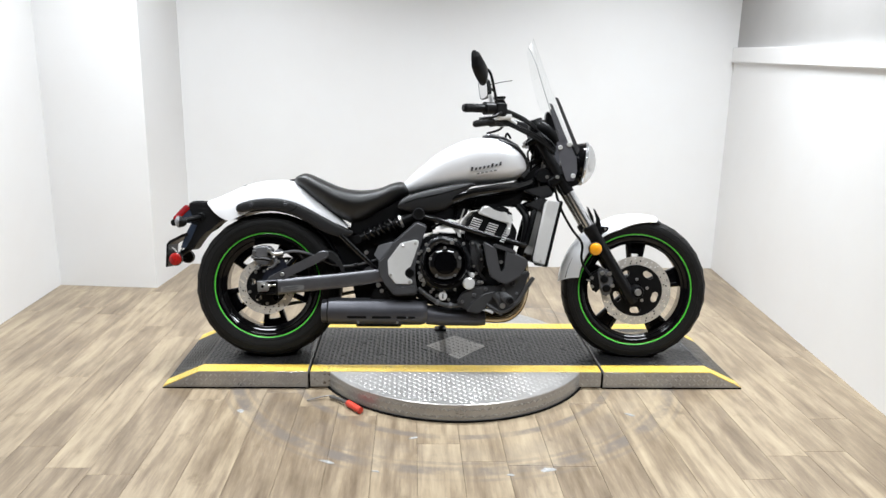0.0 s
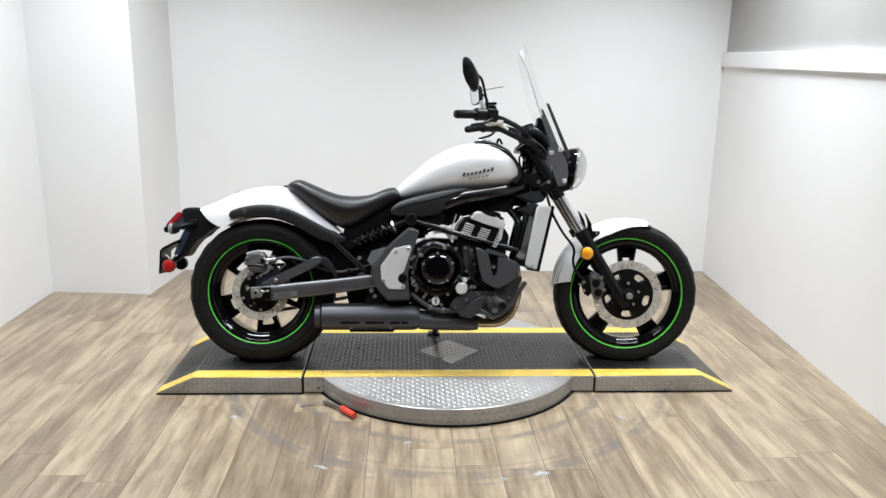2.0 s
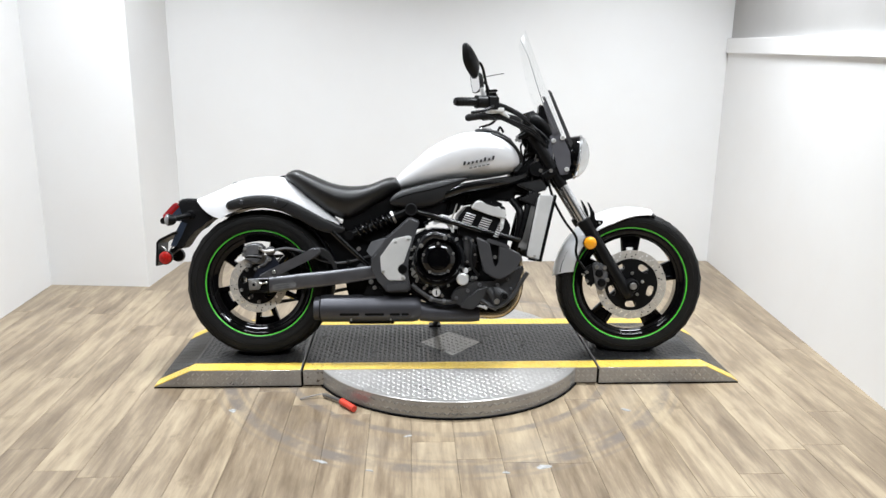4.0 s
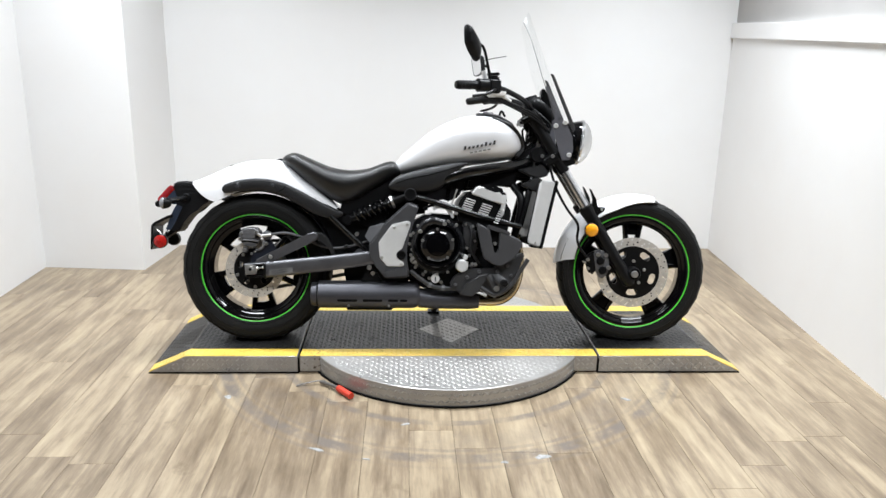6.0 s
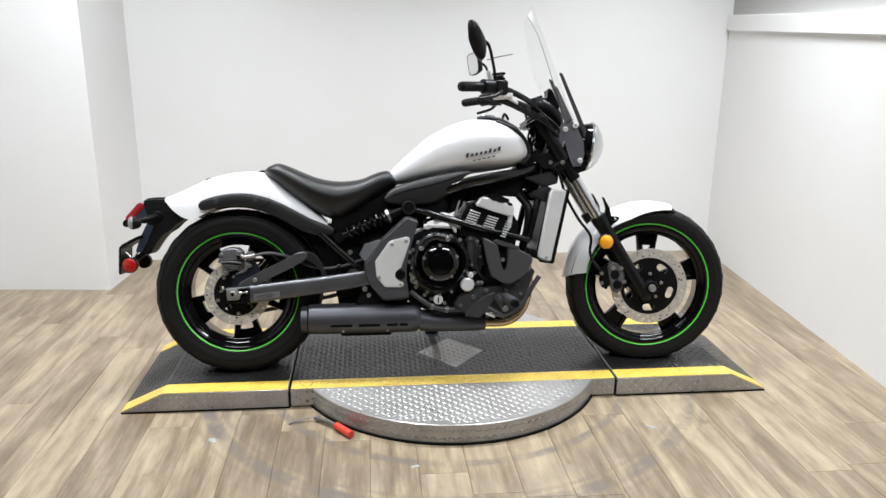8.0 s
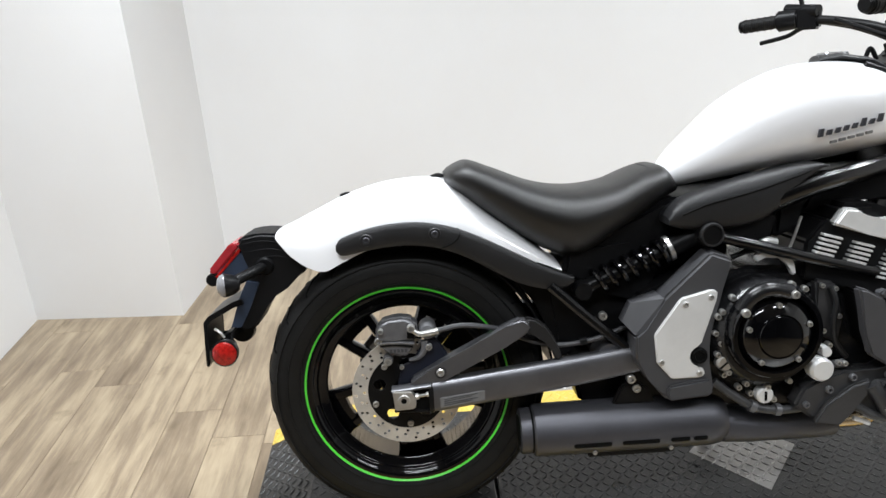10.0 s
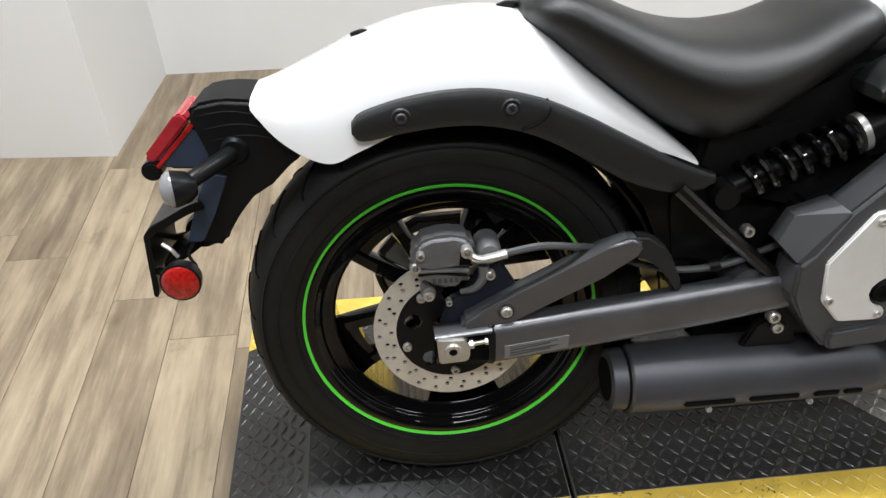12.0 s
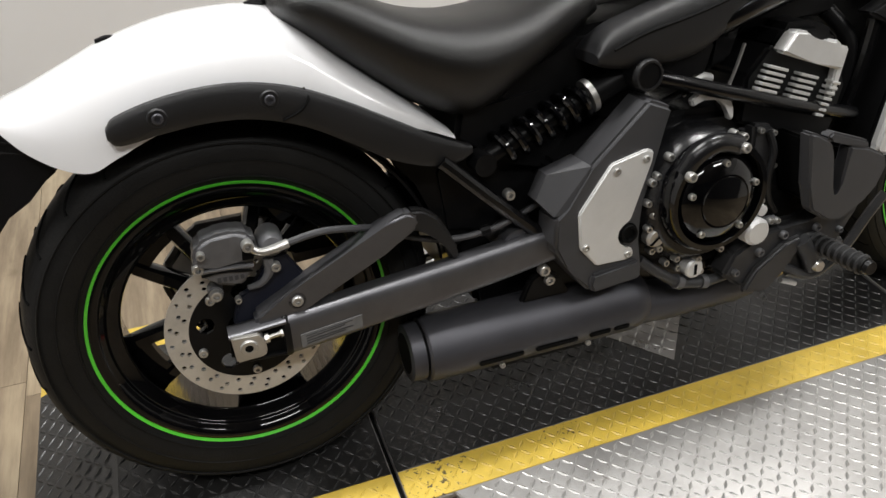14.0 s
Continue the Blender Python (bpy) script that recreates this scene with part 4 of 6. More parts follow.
for col, (xa, w) in enumerate(((0.876, 0.039), (0.943, 0.040), (1.015, 0.019))):
    for k in range(7):
        x0 = xa - 0.0042 * k
        z0 = 0.617 - 0.0088 * k - 0.31 * (xa - 0.876)
        fin = prism([(x0, z0), (x0 + w, z0 - 0.30 * w), (x0 + w - 0.001, z0 - 0.30 * w - 0.0048), (x0 - 0.001, z0 - 0.0048)], -0.162, -0.140, 0.0008, 1)
        part("fin", fin, ALU, cyl, "machined silver fin edge" if col == 0 and k == 0 else "")
part("head_cover", prism([(0.893, 0.634), (0.918, 0.667), (0.947, 0.663), (0.957, 0.646), (0.996, 0.634), (1.006, 0.645), (1.023, 0.632), (1.033, 0.588), (0.966, 0.609)], -0.165, -0.135, 0.005, 3), ALU, eng, "satin silver cylinder head cover")
part("head_edge", prism([(1.024, 0.632), (1.044, 0.626), (1.030, 0.545), (1.020, 0.540), (1.018, 0.560)], -0.158, -0.140, 0.003), ALU, eng)
part("head_top", prism([(0.905, 0.63), (0.925, 0.672), (0.99, 0.672), (1.04, 0.65), (1.05, 0.59)], -0.134, 0.134, 0.012), BLACK, eng)
part("plug_lead", tube([(0.812, -0.140, 0.580), (0.824, -0.140, 0.612), (0.838, -0.138, 0.652)], 0.0032, 6), STEEL, eng)
part("injector_block", prism([(0.80, 0.60), (0.85, 0.62), (0.87, 0.69), (0.81, 0.70)], -0.10, 0.1, 0.008), BLACK, eng)
cowl = [(0.912, 0.516), (0.930, 0.512), (0.966, 0.492), (0.970, 0.470), (0.978, 0.408), (0.984, 0.393), (0.992, 0.388), (1.000, 0.394), (1.003, 0.412), (1.006, 0.480), (1.050, 0.470), (1.092, 0.450), (1.100, 0.430), (1.082, 0.395), (1.060, 0.366), (1.012, 0.340), (0.985, 0.346), (0.944, 0.372), (0.932, 0.42)]
ck = part("lower_cowl", prism(cowl, -0.232, -0.204, 0.007, 3), COVER, bike, "dark grey lower side cowl with a slot")
part("cowl_back", prism([(0.93, 0.50), (1.09, 0.45), (1.07, 0.38), (1.01, 0.35), (0.96, 0.38)], -0.204, -0.13, 0.006), GAPBLACK, ck)
part("cowl_bridge", prism([(0.952, 0.500), (0.968, 0.492), (1.024, 0.472), (1.052, 0.468), (1.048, 0.482), (0.964, 0.510)], -0.230, -0.206, 0.004), COVER, ck)
part("cowl_bolt", bolt(0.990, -0.206, 0.432, 0.008, 0.008), STEEL, ck)
part("cowl_strut", rod((0.99, -0.165, 0.47), (1.02, -0.165, 0.44), 0.008, 10), ENGINE, ck)
for k in range(9):
    a = radians(150 + 24 * k)
    epart("rim_bolt", bolt(0.755 + 0.112 * math.cos(a), -0.158, 0.415 + 0.112 * math.sin(a), 0.0062, 0.011), STEEL, eng)
part("breather_pipe", tube([(0.70, -0.12, 0.57), (0.74, -0.13, 0.585), (0.79, -0.125, 0.575), (0.815, -0.125, 0.545)], 0.006, 8), ENGINE, eng, "small black pipe")
part("pipe_elbow", tube([(0.745, -0.11, 0.575), (0.77, -0.115, 0.600), (0.80, -0.11, 0.595)], 0.008, 8), ALU, eng)
part("breather_bracket", prism([(0.735, 0.575), (0.760, 0.592), (0.800, 0.585), (0.822, 0.556), (0.826, 0.532), (0.816, 0.530), (0.808, 0.556), (0.790, 0.572), (0.760, 0.575), (0.742, 0.562)], -0.150, -0.138, 0.003), ALU, eng, "bright pipe bracket over the clutch")
part("sensor", rod((0.875, -0.12, 0.455), (0.885, -0.15, 0.462), 0.010, 12), CALIPER, eng)
part("sensor", rod((0.895, -0.12, 0.425), (0.905, -0.148, 0.43), 0.008, 12), CALIPER, eng)
for x0, x1, z in ((0.86, 0.915, 0.500), (0.865, 0.92, 0.475), (0.87, 0.93, 0.405)):
    part("case_rib", box(x0, x1, -0.138, -0.12, z, z + 0.006, 0.002), CALIPER, eng)
part("wire", tube([(0.872, -0.125, 0.57), (0.868, -0.135, 0.52), (0.880, -0.135, 0.47), (0.872, -0.13, 0.43)], 0.0035, 6), BLACK, eng)
part("case_web", prism([(0.862, 0.520), (0.905, 0.512), (0.925, 0.430), (0.915, 0.380), (0.880, 0.395), (0.868, 0.450)], -0.160, -0.130, 0.006, 2), PEDAL, eng, "dark grey crankcase web")
for x, z in ((0.874, 0.508), (0.902, 0.500), (0.912, 0.440), (0.880, 0.410)):
    part("web_bolt", bolt(x, -0.160, z, 0.0055, 0.008), STEEL, eng)
part("oil_hose", tube([(0.890, -0.165, 0.505), (0.900, -0.172, 0.470), (0.896, -0.172, 0.430), (0.905, -0.168, 0.385), (0.930, -0.165, 0.350)], 0.0062, 8, 6), PLASTIC, eng, "black oil hose")
part("water_pipe", tube([(0.83, -0.12, 0.25), (0.90, -0.13, 0.232), (0.98, -0.13, 0.235)], 0.011, 10), ENGINE, eng)
part("drain_bolt", bolt(0.945, -0.135, 0.240, 0.010, 0.012), STEEL, eng)
# hoses beside the cylinders
part("coolant_hose", tube([(1.085, -0.09, 0.46), (1.105, -0.10, 0.54), (1.11, -0.09, 0.62), (1.08, -0.06, 0.67)], 0.016, 12), BLACK, bike, "black coolant hose")
lh = part("coolant_hose", tube([(0.648, -0.165, 0.315), (0.690, -0.172, 0.282), (0.735, -0.172, 0.254), (0.790, -0.172, 0.244), (0.86, -0.165, 0.245)], 0.0095, 12), PEDAL, bike)
part("hose_clamp", rod((0.722, -0.172, 0.260), (0.734, -0.172, 0.254), 0.013, 14), CALIPER, lh)
part("hose_clamp", rod((0.776, -0.172, 0.246), (0.788, -0.172, 0.244), 0.013, 14), CALIPER, lh)

# -- foot controls on the right side --
fc = part("foot_control", prism([(0.808, 0.258), (0.828, 0.297), (0.870, 0.318), (0.911, 0.330), (0.950, 0.322), (0.986, 0.322), (1.040, 0.352), (1.100, 0.395), (1.118, 0.390), (1.094, 0.331), (1.052, 0.262), (1.024, 0.222), (0.96, 0.222), (0.935, 0.262), (0.905, 0.246), (0.890, 0.226), (0.850, 0.226)], -0.192, -0.150, 0.006), PEDAL, bike, "dark grey foot control bracket")
part("heel_guard", prism([(0.845, 0.222), (0.868, 0.262), (0.925, 0.302), (0.965, 0.312), (0.960, 0.280), (0.93, 0.240), (0.90, 0.212)], -0.206, -0.190, 0.005, 3), PEDAL, fc)
part("master_body", tube([(0.965, -0.20, 0.300), (0.985, -0.205, 0.270), (1.000, -0.205, 0.240)], 0.016, 12, 4), PEDAL, fc)
part("rod_end", turned([(0, -0.010), (0.010, -0.010), (0.013, 0.0), (0, 0.004)], 16, (0.998, -0.215, 0.250)), STEEL, fc)
part("footpeg", rod((1.000, -0.185, 0.290), (1.020, -0.300, 0.280), 0.014, 16, 0.016, 0.004), RUBBER, fc, "ribbed rubber footpeg")
for k in range(8):
    part("peg_rib", lathe([(0.0155, -0.003), (0.0192, -0.0015), (0.0192, 0.0015), (0.0155, 0.003)], 16, (1.003 + 0.0022 * k, -0.202 - 0.0125 * k, 0.2885 - 0.0011 * k)), PEDAL, fc)
part("peg_end", turned([(0, -0.004), (0.012, -0.004), (0.014, 0.004), (0, 0.004)], 16, (1.021, -0.303, 0.2797)), BLACK, fc)
part("peg_mount", box(0.975, 1.02, -0.20, -0.165, 0.268, 0.312, 0.008, 3), PEDAL, fc)
part("brake_pedal", tube([(0.93, -0.195, 0.255), (1.00, -0.205, 0.225), (1.06, -0.21, 0.265), (1.10, -0.215, 0.33), (1.125, -0.22, 0.37)], 0.009, 8), PEDAL, fc)
part("pedal_lever", tube([(0.925, -0.21, 0.232), (0.942, -0.212, 0.226), (0.958, -0.212, 0.219)], 0.005, 8), STEEL, fc)
for x, z, r in ((0.832, 0.262, 0.007), (0.880, 0.292, 0.008), (0.929, 0.316, 0.008), (1.004, 0.316, 0.008), (1.045, 0.340, 0.007), (0.905, 0.262, 0.006), (1.06, 0.300, 0.006)):
    part("bracket_bolt", bolt(x, -0.193, z, r, 0.008), CALIPER, fc)
part("pedal_spring", rod((0.955, -0.19, 0.232), (1.00, -0.19, 0.212), 0.006, 10), CALIPER, fc)
part("hose_union", rod((0.895, -0.165, 0.335), (0.915, -0.185, 0.345), 0.009, 12), CALIPER, fc)
for q in ((0.900, 0.347), (0.914, 0.345)):
    part("union_bolt", bolt(q[0], -0.186, q[1], 0.006, 0.008), STEEL, fc)
part("side_stand", tube([(0.80, 0.10, 0.20), (0.78, 0.20, 0.13), (0.760, 0.30, 0.077)], 0.012, 10), BLACK, bike, "black side stand")
part("stand_foot", box(-0.028, 0.028, -0.024, 0.024, -0.006, 0.004, 0.003), BLACK, bike, m=pose(0.760, 0.303, 0.0755, 11.2))

# -- frame --
fr = part("frame", tube([(0.76, -0.120, 0.668), (0.80, -0.132, 0.690), (0.87, -0.135, 0.715), (0.98, -0.115, 0.735), (1.10, -0.075, 0.755), (1.20, -0.03, 0.80)], 0.026, 14, 8, 0.030, 0.7), FRAMEBLK, bike, "satin black perimeter frame")
part("frame_rail", tube([(0.52, 0.115, 0.66), (0.66, 0.135, 0.672), (0.82, 0.135, 0.702), (0.98, 0.115, 0.735), (1.10, 0.075, 0.755), (1.20, 0.03, 0.80)], 0.026, 14, 8, 0.030, 0.7), FRAMEBLK, fr)
for s in (-1, 1):
    part("lower_rail", tube([(0.66, s * 0.135, 0.622), (0.75, s * 0.154, 0.596), (0.93, s * 0.156, 0.544), (1.105, s * 0.135, 0.498)], 0.0125, 12, 4), FRAMEBLK, fr)
    part("down_tube", tube([(1.105, s * 0.115, 0.50), (1.13, s * 0.115, 0.60), (1.16, s * 0.10, 0.72)], 0.013, 10), FRAMEBLK, fr)
    part("seat_strut", tube([(0.315, s * 0.122, 0.535), (0.40, s * 0.128, 0.455), (0.515, s * 0.13, 0.352)], 0.0115, 10), FRAMEBLK, fr)
part("frame_gusset", prism([(0.60, 0.62), (0.70, 0.595), (0.78, 0.60), (0.80, 0.66), (0.74, 0.68), (0.62, 0.67)], -0.125, 0.125, 0.01), BLACK, fr)
part("head_tube", rod((1.245, 0, 0.80), (1.14, 0, 0.97), 0.035, 24), BLACK, fr)
part("head_gusset", prism([(1.05, 0.70), (1.15, 0.69), (1.235, 0.715), (1.24, 0.79), (1.17, 0.86), (1.08, 0.80)], -0.07, 0.07, 0.012), BLACK, fr)
part("head_wing", prism([(1.09, 0.735), (1.165, 0.70), (1.225, 0.715), (1.20, 0.76)], -0.12, -0.08, 0.006), PLASTIC, fr)
part("tie_bracket", prism([(0.35, 0.55), (0.44, 0.50), (0.52, 0.47), (0.56, 0.56), (0.50, 0.62), (0.36, 0.60)], -0.09, 0.09, 0.008), BLACK, fr)
part("swing_pivot_plate", prism([(0.47, 0.28), (0.62, 0.26), (0.66, 0.45), (0.62, 0.55), (0.50, 0.50)], -0.125, 0.125, 0.008), BLACK, fr)

part("air_box", prism([(0.40, 0.60), (0.48, 0.575), (0.62, 0.575), (0.82, 0.60), (0.90, 0.69), (0.78, 0.715), (0.56, 0.695), (0.46, 0.65)], -0.085, 0.085, 0.015), BLACK, bike, "black air box behind the frame")
part("battery_case", prism([(0.46, 0.60), (0.50, 0.51), (0.60, 0.53), (0.72, 0.55), (0.72, 0.62), (0.50, 0.62)], -0.06, 0.09, 0.012), BLACK, bike)
part("throttle_body", prism([(0.86, 0.64), (1.0, 0.68), (1.08, 0.66), (1.12, 0.74), (0.9, 0.735)], -0.075, 0.075, 0.012), BLACK, bike)

for s in (-1, 1):
    part("radiator_wing", prism([(1.100, 0.672), (1.172, 0.706), (1.198, 0.692), (1.170, 0.642)], s * 0.135, s * 0.10, 0.005), PLASTIC, bike, "black radiator wing")
# swept black side cover under the tank
for s in (-1, 1):
    sc = part("side_cover", arm_bar([(0.558, 0.668, 0.652), (0.572, 0.688, 0.645), (0.60, 0.706, 0.638), (0.65, 0.722, 0.634), (0.71, 0.738, 0.636), (0.76, 0.749, 0.650), (0.80, 0.757, 0.680), (0.84, 0.762, 0.724), (0.868, 0.762, 0.746), (0.884, 0.757, 0.752)], s * 0.118, 0.036, 3.2, 32), PLASTIC, bike, "satin black side cover below the tank")
    part("cover_groove", tube([(0.585, s * 0.1535, 0.672), (0.64, s * 0.1545, 0.692), (0.73, s * 0.1545, 0.712), (0.82, s * 0.1535, 0.738), (0.862, s * 0.150, 0.752)], 0.0028, 6, 6), GAPBLACK, sc)
# frame cover with the silver panel
pc = prism([(0.637, 0.600), (0.683, 0.582), (0.655, 0.497), (0.631, 0.432), (0.634, 0.400), (0.634, 0.360), (0.642, 0.310), (0.646, 0.298), (0.640, 0.284), (0.546, 0.280), (0.505, 0.330), (0.476, 0.375), (0.477, 0.432), (0.505, 0.436), (0.535, 0.507)],
           -0.180, -0.120, 0.007, 3, 0.02)
pv = part("pivot_cover", pc, COVER, bike, "dark grey frame cover")
bm = bmesh.new()
for x, y, z in ((0.540, -0.177, 0.506), (0.506, -0.177, 0.436), (0.480, -0.172, 0.430), (0.459, -0.150, 0.454), (0.478, -0.148, 0.493), (0.535, -0.160, 0.510), (0.545, -0.176, 0.470)):
    for w in (y, -0.121):
        bm.verts.new((x, w, z))
bmesh.ops.convex_hull(bm, input=list(bm.verts))
part("cover_shoulder", bm, COVER, pv, sharp=12)
part("cover_lip", prism([(0.545, 0.319), (0.632, 0.330), (0.641, 0.304), (0.637, 0.293), (0.548, 0.285), (0.540, 0.300)], -0.1885, -0.174, 0.004, 2, 0.03), COVER, pv)
panel = [(0.571, 0.506), (0.634, 0.521), (0.647, 0.516), (0.646, 0.500), (0.614, 0.406)]
panel += [(0.611 + 0.024 * math.cos(radians(g)), 0.380 + 0.024 * math.sin(radians(g))) for g in (95, 125, 155, 185, 215, 245, 275)]
panel += [(0.621, 0.350), (0.622, 0.338), (0.612, 0.333), (0.553, 0.334), (0.522, 0.370), (0.517, 0.432)]
part("silver_panel", prism(panel, -0.1855, -0.176, 0.0025), ALU, pv, "satin silver cover panel with four bolts")
for x, z in ((0.581, 0.493), (0.633, 0.505), (0.531, 0.372), (0.610, 0.344)):
    part("panel_bolt", bolt(x, -0.1855, z, 0.0062, 0.004), STEEL, pv)
part("panel_knob", turned([(0, -0.004), (0.009, -0.004), (0.011, -0.008), (0.015, -0.008), (0.018, 0.0), (0, 0.002)], 24, (0.611, -0.180, 0.380)), GAPBLACK, pv)
part("cover_bolt", bolt(0.478, -0.14, 0.325, 0.010, 0.012), STEEL, pv)
part("pivot_bolt", bolt(0.425, -0.12, 0.462, 0.009, 0.012), STEEL, pv)

# -- shock absorber --
a, b = Vector((0.395, -0.105, 0.522)), Vector((0.640, -0.110, 0.625))
sh = part("shock_absorber", rod(a, b, 0.016, 20), BLACK, bike, "black coil-over shock absorber")
d = (b - a)
u = Vector((0, 1, 0))
v = d.normalized().cross(u)
pts = []
for k in range(7 * 16 + 1):
    q = 2 * math.pi * k / 16
    pts.append(a + d * (0.08 + 0.62 * k / (7 * 16)) + (u * math.cos(q) + v * math.sin(q)) * 0.0255)
part("spring", tube(pts, 0.0062, 8, 1), CLUTCHBLK, sh, "gloss black coil spring")
part("collar", rod(a + d * 0.70, a + d * 0.735, 0.028, 24), STEEL, sh, "silver preload collar")
part("body", rod(a + d * 0.745, b, 0.022, 20), BLACK, sh)
part("top_mount", turned([(0, -0.016), (0.022, -0.014), (0.026, -0.008), (0.027, 0.04), (0, 0.04)], 28, (0.645, -0.145, 0.628)), BLACK, sh, "round black mount cap")
part("cap_ring", lathe([(0.020, -0.0175), (0.0235, -0.0175), (0.026, -0.010), (0.020, -0.012)], 28, (0.645, -0.145, 0.628)), PLASTIC, sh)
part("lower_eye", turned([(0, -0.012), (0.018, -0.012), (0.02, 0.02), (0, 0.02)], 20, (0.385, -0.118, 0.518)), BLACK, sh)

# -- tank --
tk = part("fuel_tank", body_loft([(0.565, 0.735, 0.712, 0.025, 2.2), (0.60, 0.785, 0.712, 0.062, 2.3), (0.66, 0.840, 0.722, 0.095, 2.4), (0.73, 0.897, 0.732, 0.122, 2.5), (0.82, 0.944, 0.744, 0.140, 2.5), (0.90, 0.964, 0.754, 0.147, 2.5),
                                  (1.00, 0.958, 0.768, 0.143, 2.5), (1.07, 0.922, 0.782, 0.125, 2.4), (1.105, 0.880, 0.800, 0.09, 2.3), (1.118, 0.850, 0.822, 0.045, 2.2)], 48, 2.5, 6), WHITE, bike, "pearl white teardrop fuel tank")
rings = []
for x, z, w in ((0.925, 0.967, 0.030), (0.96, 0.972, 0.055), (1.02, 0.960, 0.068), (1.075, 0.928, 0.078), (1.112, 0.880, 0.075), (1.126, 0.838, 0.055), (1.118, 0.800, 0.035)):
    rings.append([(x + 0.004 * math.cos(k * math.pi / 8), w * math.cos(2 * math.pi * k / 16), z + 0.010 * math.sin(2 * math.pi * k / 16)) for k in range(16)])
part("tank_trim", loft(rings), PLASTIC, tk, "dark grey tank top trim")
part("tank_side_trim", tube([(0.985, -0.085, 0.948), (1.06, -0.096, 0.915), (1.10, -0.09, 0.870), (1.112, -0.08, 0.825), (1.085, -0.105, 0.790)], 0.012, 10, 6, None, 0.6), PLASTIC, tk)
part("filler_lid", turned([(0, -0.010), (0.03, -0.010), (0.035, 0.0), (0.035, 0.012), (0, 0.012)], 28), CHROME, tk, m=pose(0.965, 0, 0.972, 0, 0, 0) @ pose(0, 0, 0, -90, 0, 0))
part("trim_knob", tube([(1.02, -0.03, 0.965), (1.03, -0.03, 0.985), (1.045, -0.03, 0.962)], 0.005, 8), BLACK, tk)
# badge: a row of dark strokes and a finer grey row
for k in range(8):
    x0 = 0.862 + k * 0.0172
    z0 = 0.812 + (x0 - 0.862) * 0.20
    hgt = 0.017 if k in (0, 5, 7) else 0.0115
    part("badge", prism([(x0, z0), (x0 + 0.0085, z0 + 0.001), (x0 + 0.0115, z0 + hgt), (x0 + 0.0030, z0 + hgt - 0.001)], -0.150, -0.1425), INK, tk, "dark badge stroke" if k == 0 else "")
for k in range(5):
    x0 = 0.888 + k * 0.018
    z0 = 0.798 + (x0 - 0.888) * 0.20
    part("badge_line", prism([(x0, z0), (x0 + 0.012, z0 + 0.002), (x0 + 0.0125, z0 + 0.0075), (x0 + 0.0005, z0 + 0.0055)], -0.149, -0.142), PALEINK, tk)

# -- seat --
SEAT = [(0.108, 0.776, 0.752, 0.05, 2.6), (0.125, 0.788, 0.738, 0.085, 2.8), (0.160, 0.798, 0.712, 0.105, 3.0), (0.21, 0.780, 0.672, 0.120, 3.0), (0.28, 0.750, 0.620, 0.138, 3.0), (0.33, 0.735, 0.593, 0.145, 3.0), (0.375, 0.729, 0.578, 0.146, 3.0),
        (0.415, 0.729, 0.592, 0.143, 3.0), (0.47, 0.737, 0.626, 0.133, 3.0), (0.535, 0.762, 0.665, 0.117, 3.0), (0.575, 0.766, 0.690, 0.103, 2.8), (0.602, 0.735, 0.702, 0.072, 2.4)]
bm = body_loft(SEAT, 44, 3, 6)
for v in bm.verts:
    zt = float(np.interp(v.co.x, [r[0] for r in SEAT], [r[1] for r in SEAT]))
    zb = float(np.interp(v.co.x, [r[0] for r in SEAT], [r[2] for r in SEAT]))
    f = min(1.0, max(0.0, (zt - v.co.z) / max(zt - zb, 0.01)))
    v.co.y *= 1 - 0.20 * max(0.0, f - 0.45) / 0.55
st = part("seat", bm, VINYL, bike, "black vinyl solo seat")
for s in (-1, 1):
    part("front_seam", tube([(0.545, s * 0.001, 0.7640), (0.545, s * 0.040, 0.7628), (0.546, s * 0.072, 0.7580), (0.548, s * 0.096, 0.7470), (0.550, s * 0.107, 0.7300)], 0.0016, 6, 5), GAPBLACK, st)

# -- rear fender --
def fender_ring(x, zt, zb, w, n=14, th=0.006):
    """Upturned U section, closed with thickness."""
    out, inn = [], []
    for k in range(n + 1):
        a = math.pi * k / n
        ca, sa = math.cos(a), math.sin(a)
        y = w * math.copysign(abs(ca) ** 0.7, ca)
        f = abs(sa) ** 0.75
        out.append((x, -y, zb + (zt - zb) * f))
        inn.append((x, -y * (1 - th / w), zb + (zt - zb - th) * f))
    return out + inn[::-1]


fst = [(-0.258, 0.674, 0.660, 0.068), (-0.247, 0.679, 0.646, 0.073), (-0.225, 0.688, 0.622, 0.082), (-0.19, 0.704, 0.598, 0.090), (-0.155, 0.720, 0.590, 0.098), (-0.12, 0.736, 0.606, 0.104), (-0.06, 0.755, 0.632, 0.108), (0.0, 0.766, 0.640, 0.110), (0.08, 0.768, 0.636, 0.112),
       (0.13, 0.752, 0.628, 0.113), (0.19, 0.700, 0.612, 0.114), (0.25, 0.652, 0.598, 0.115), (0.30, 0.610, 0.582, 0.116), (0.342, 0.574, 0.564, 0.116)]
rf = part("rear_fender", loft([fender_ring(*r) for r in smoothed(fst, 4)], True, "strip"), WHITE, bike, "pearl white rear fender")
for x, z in ((-0.105, 0.739), (0.095, 0.768)):
    part("fender_clip", body_loft([(x - 0.016, z + 0.002, z - 0.004, 0.004), (x, z + 0.006, z - 0.004, 0.008), (x + 0.018, z + 0.002, z - 0.004, 0.004)], 12), BLACK, rf, "small black clip")
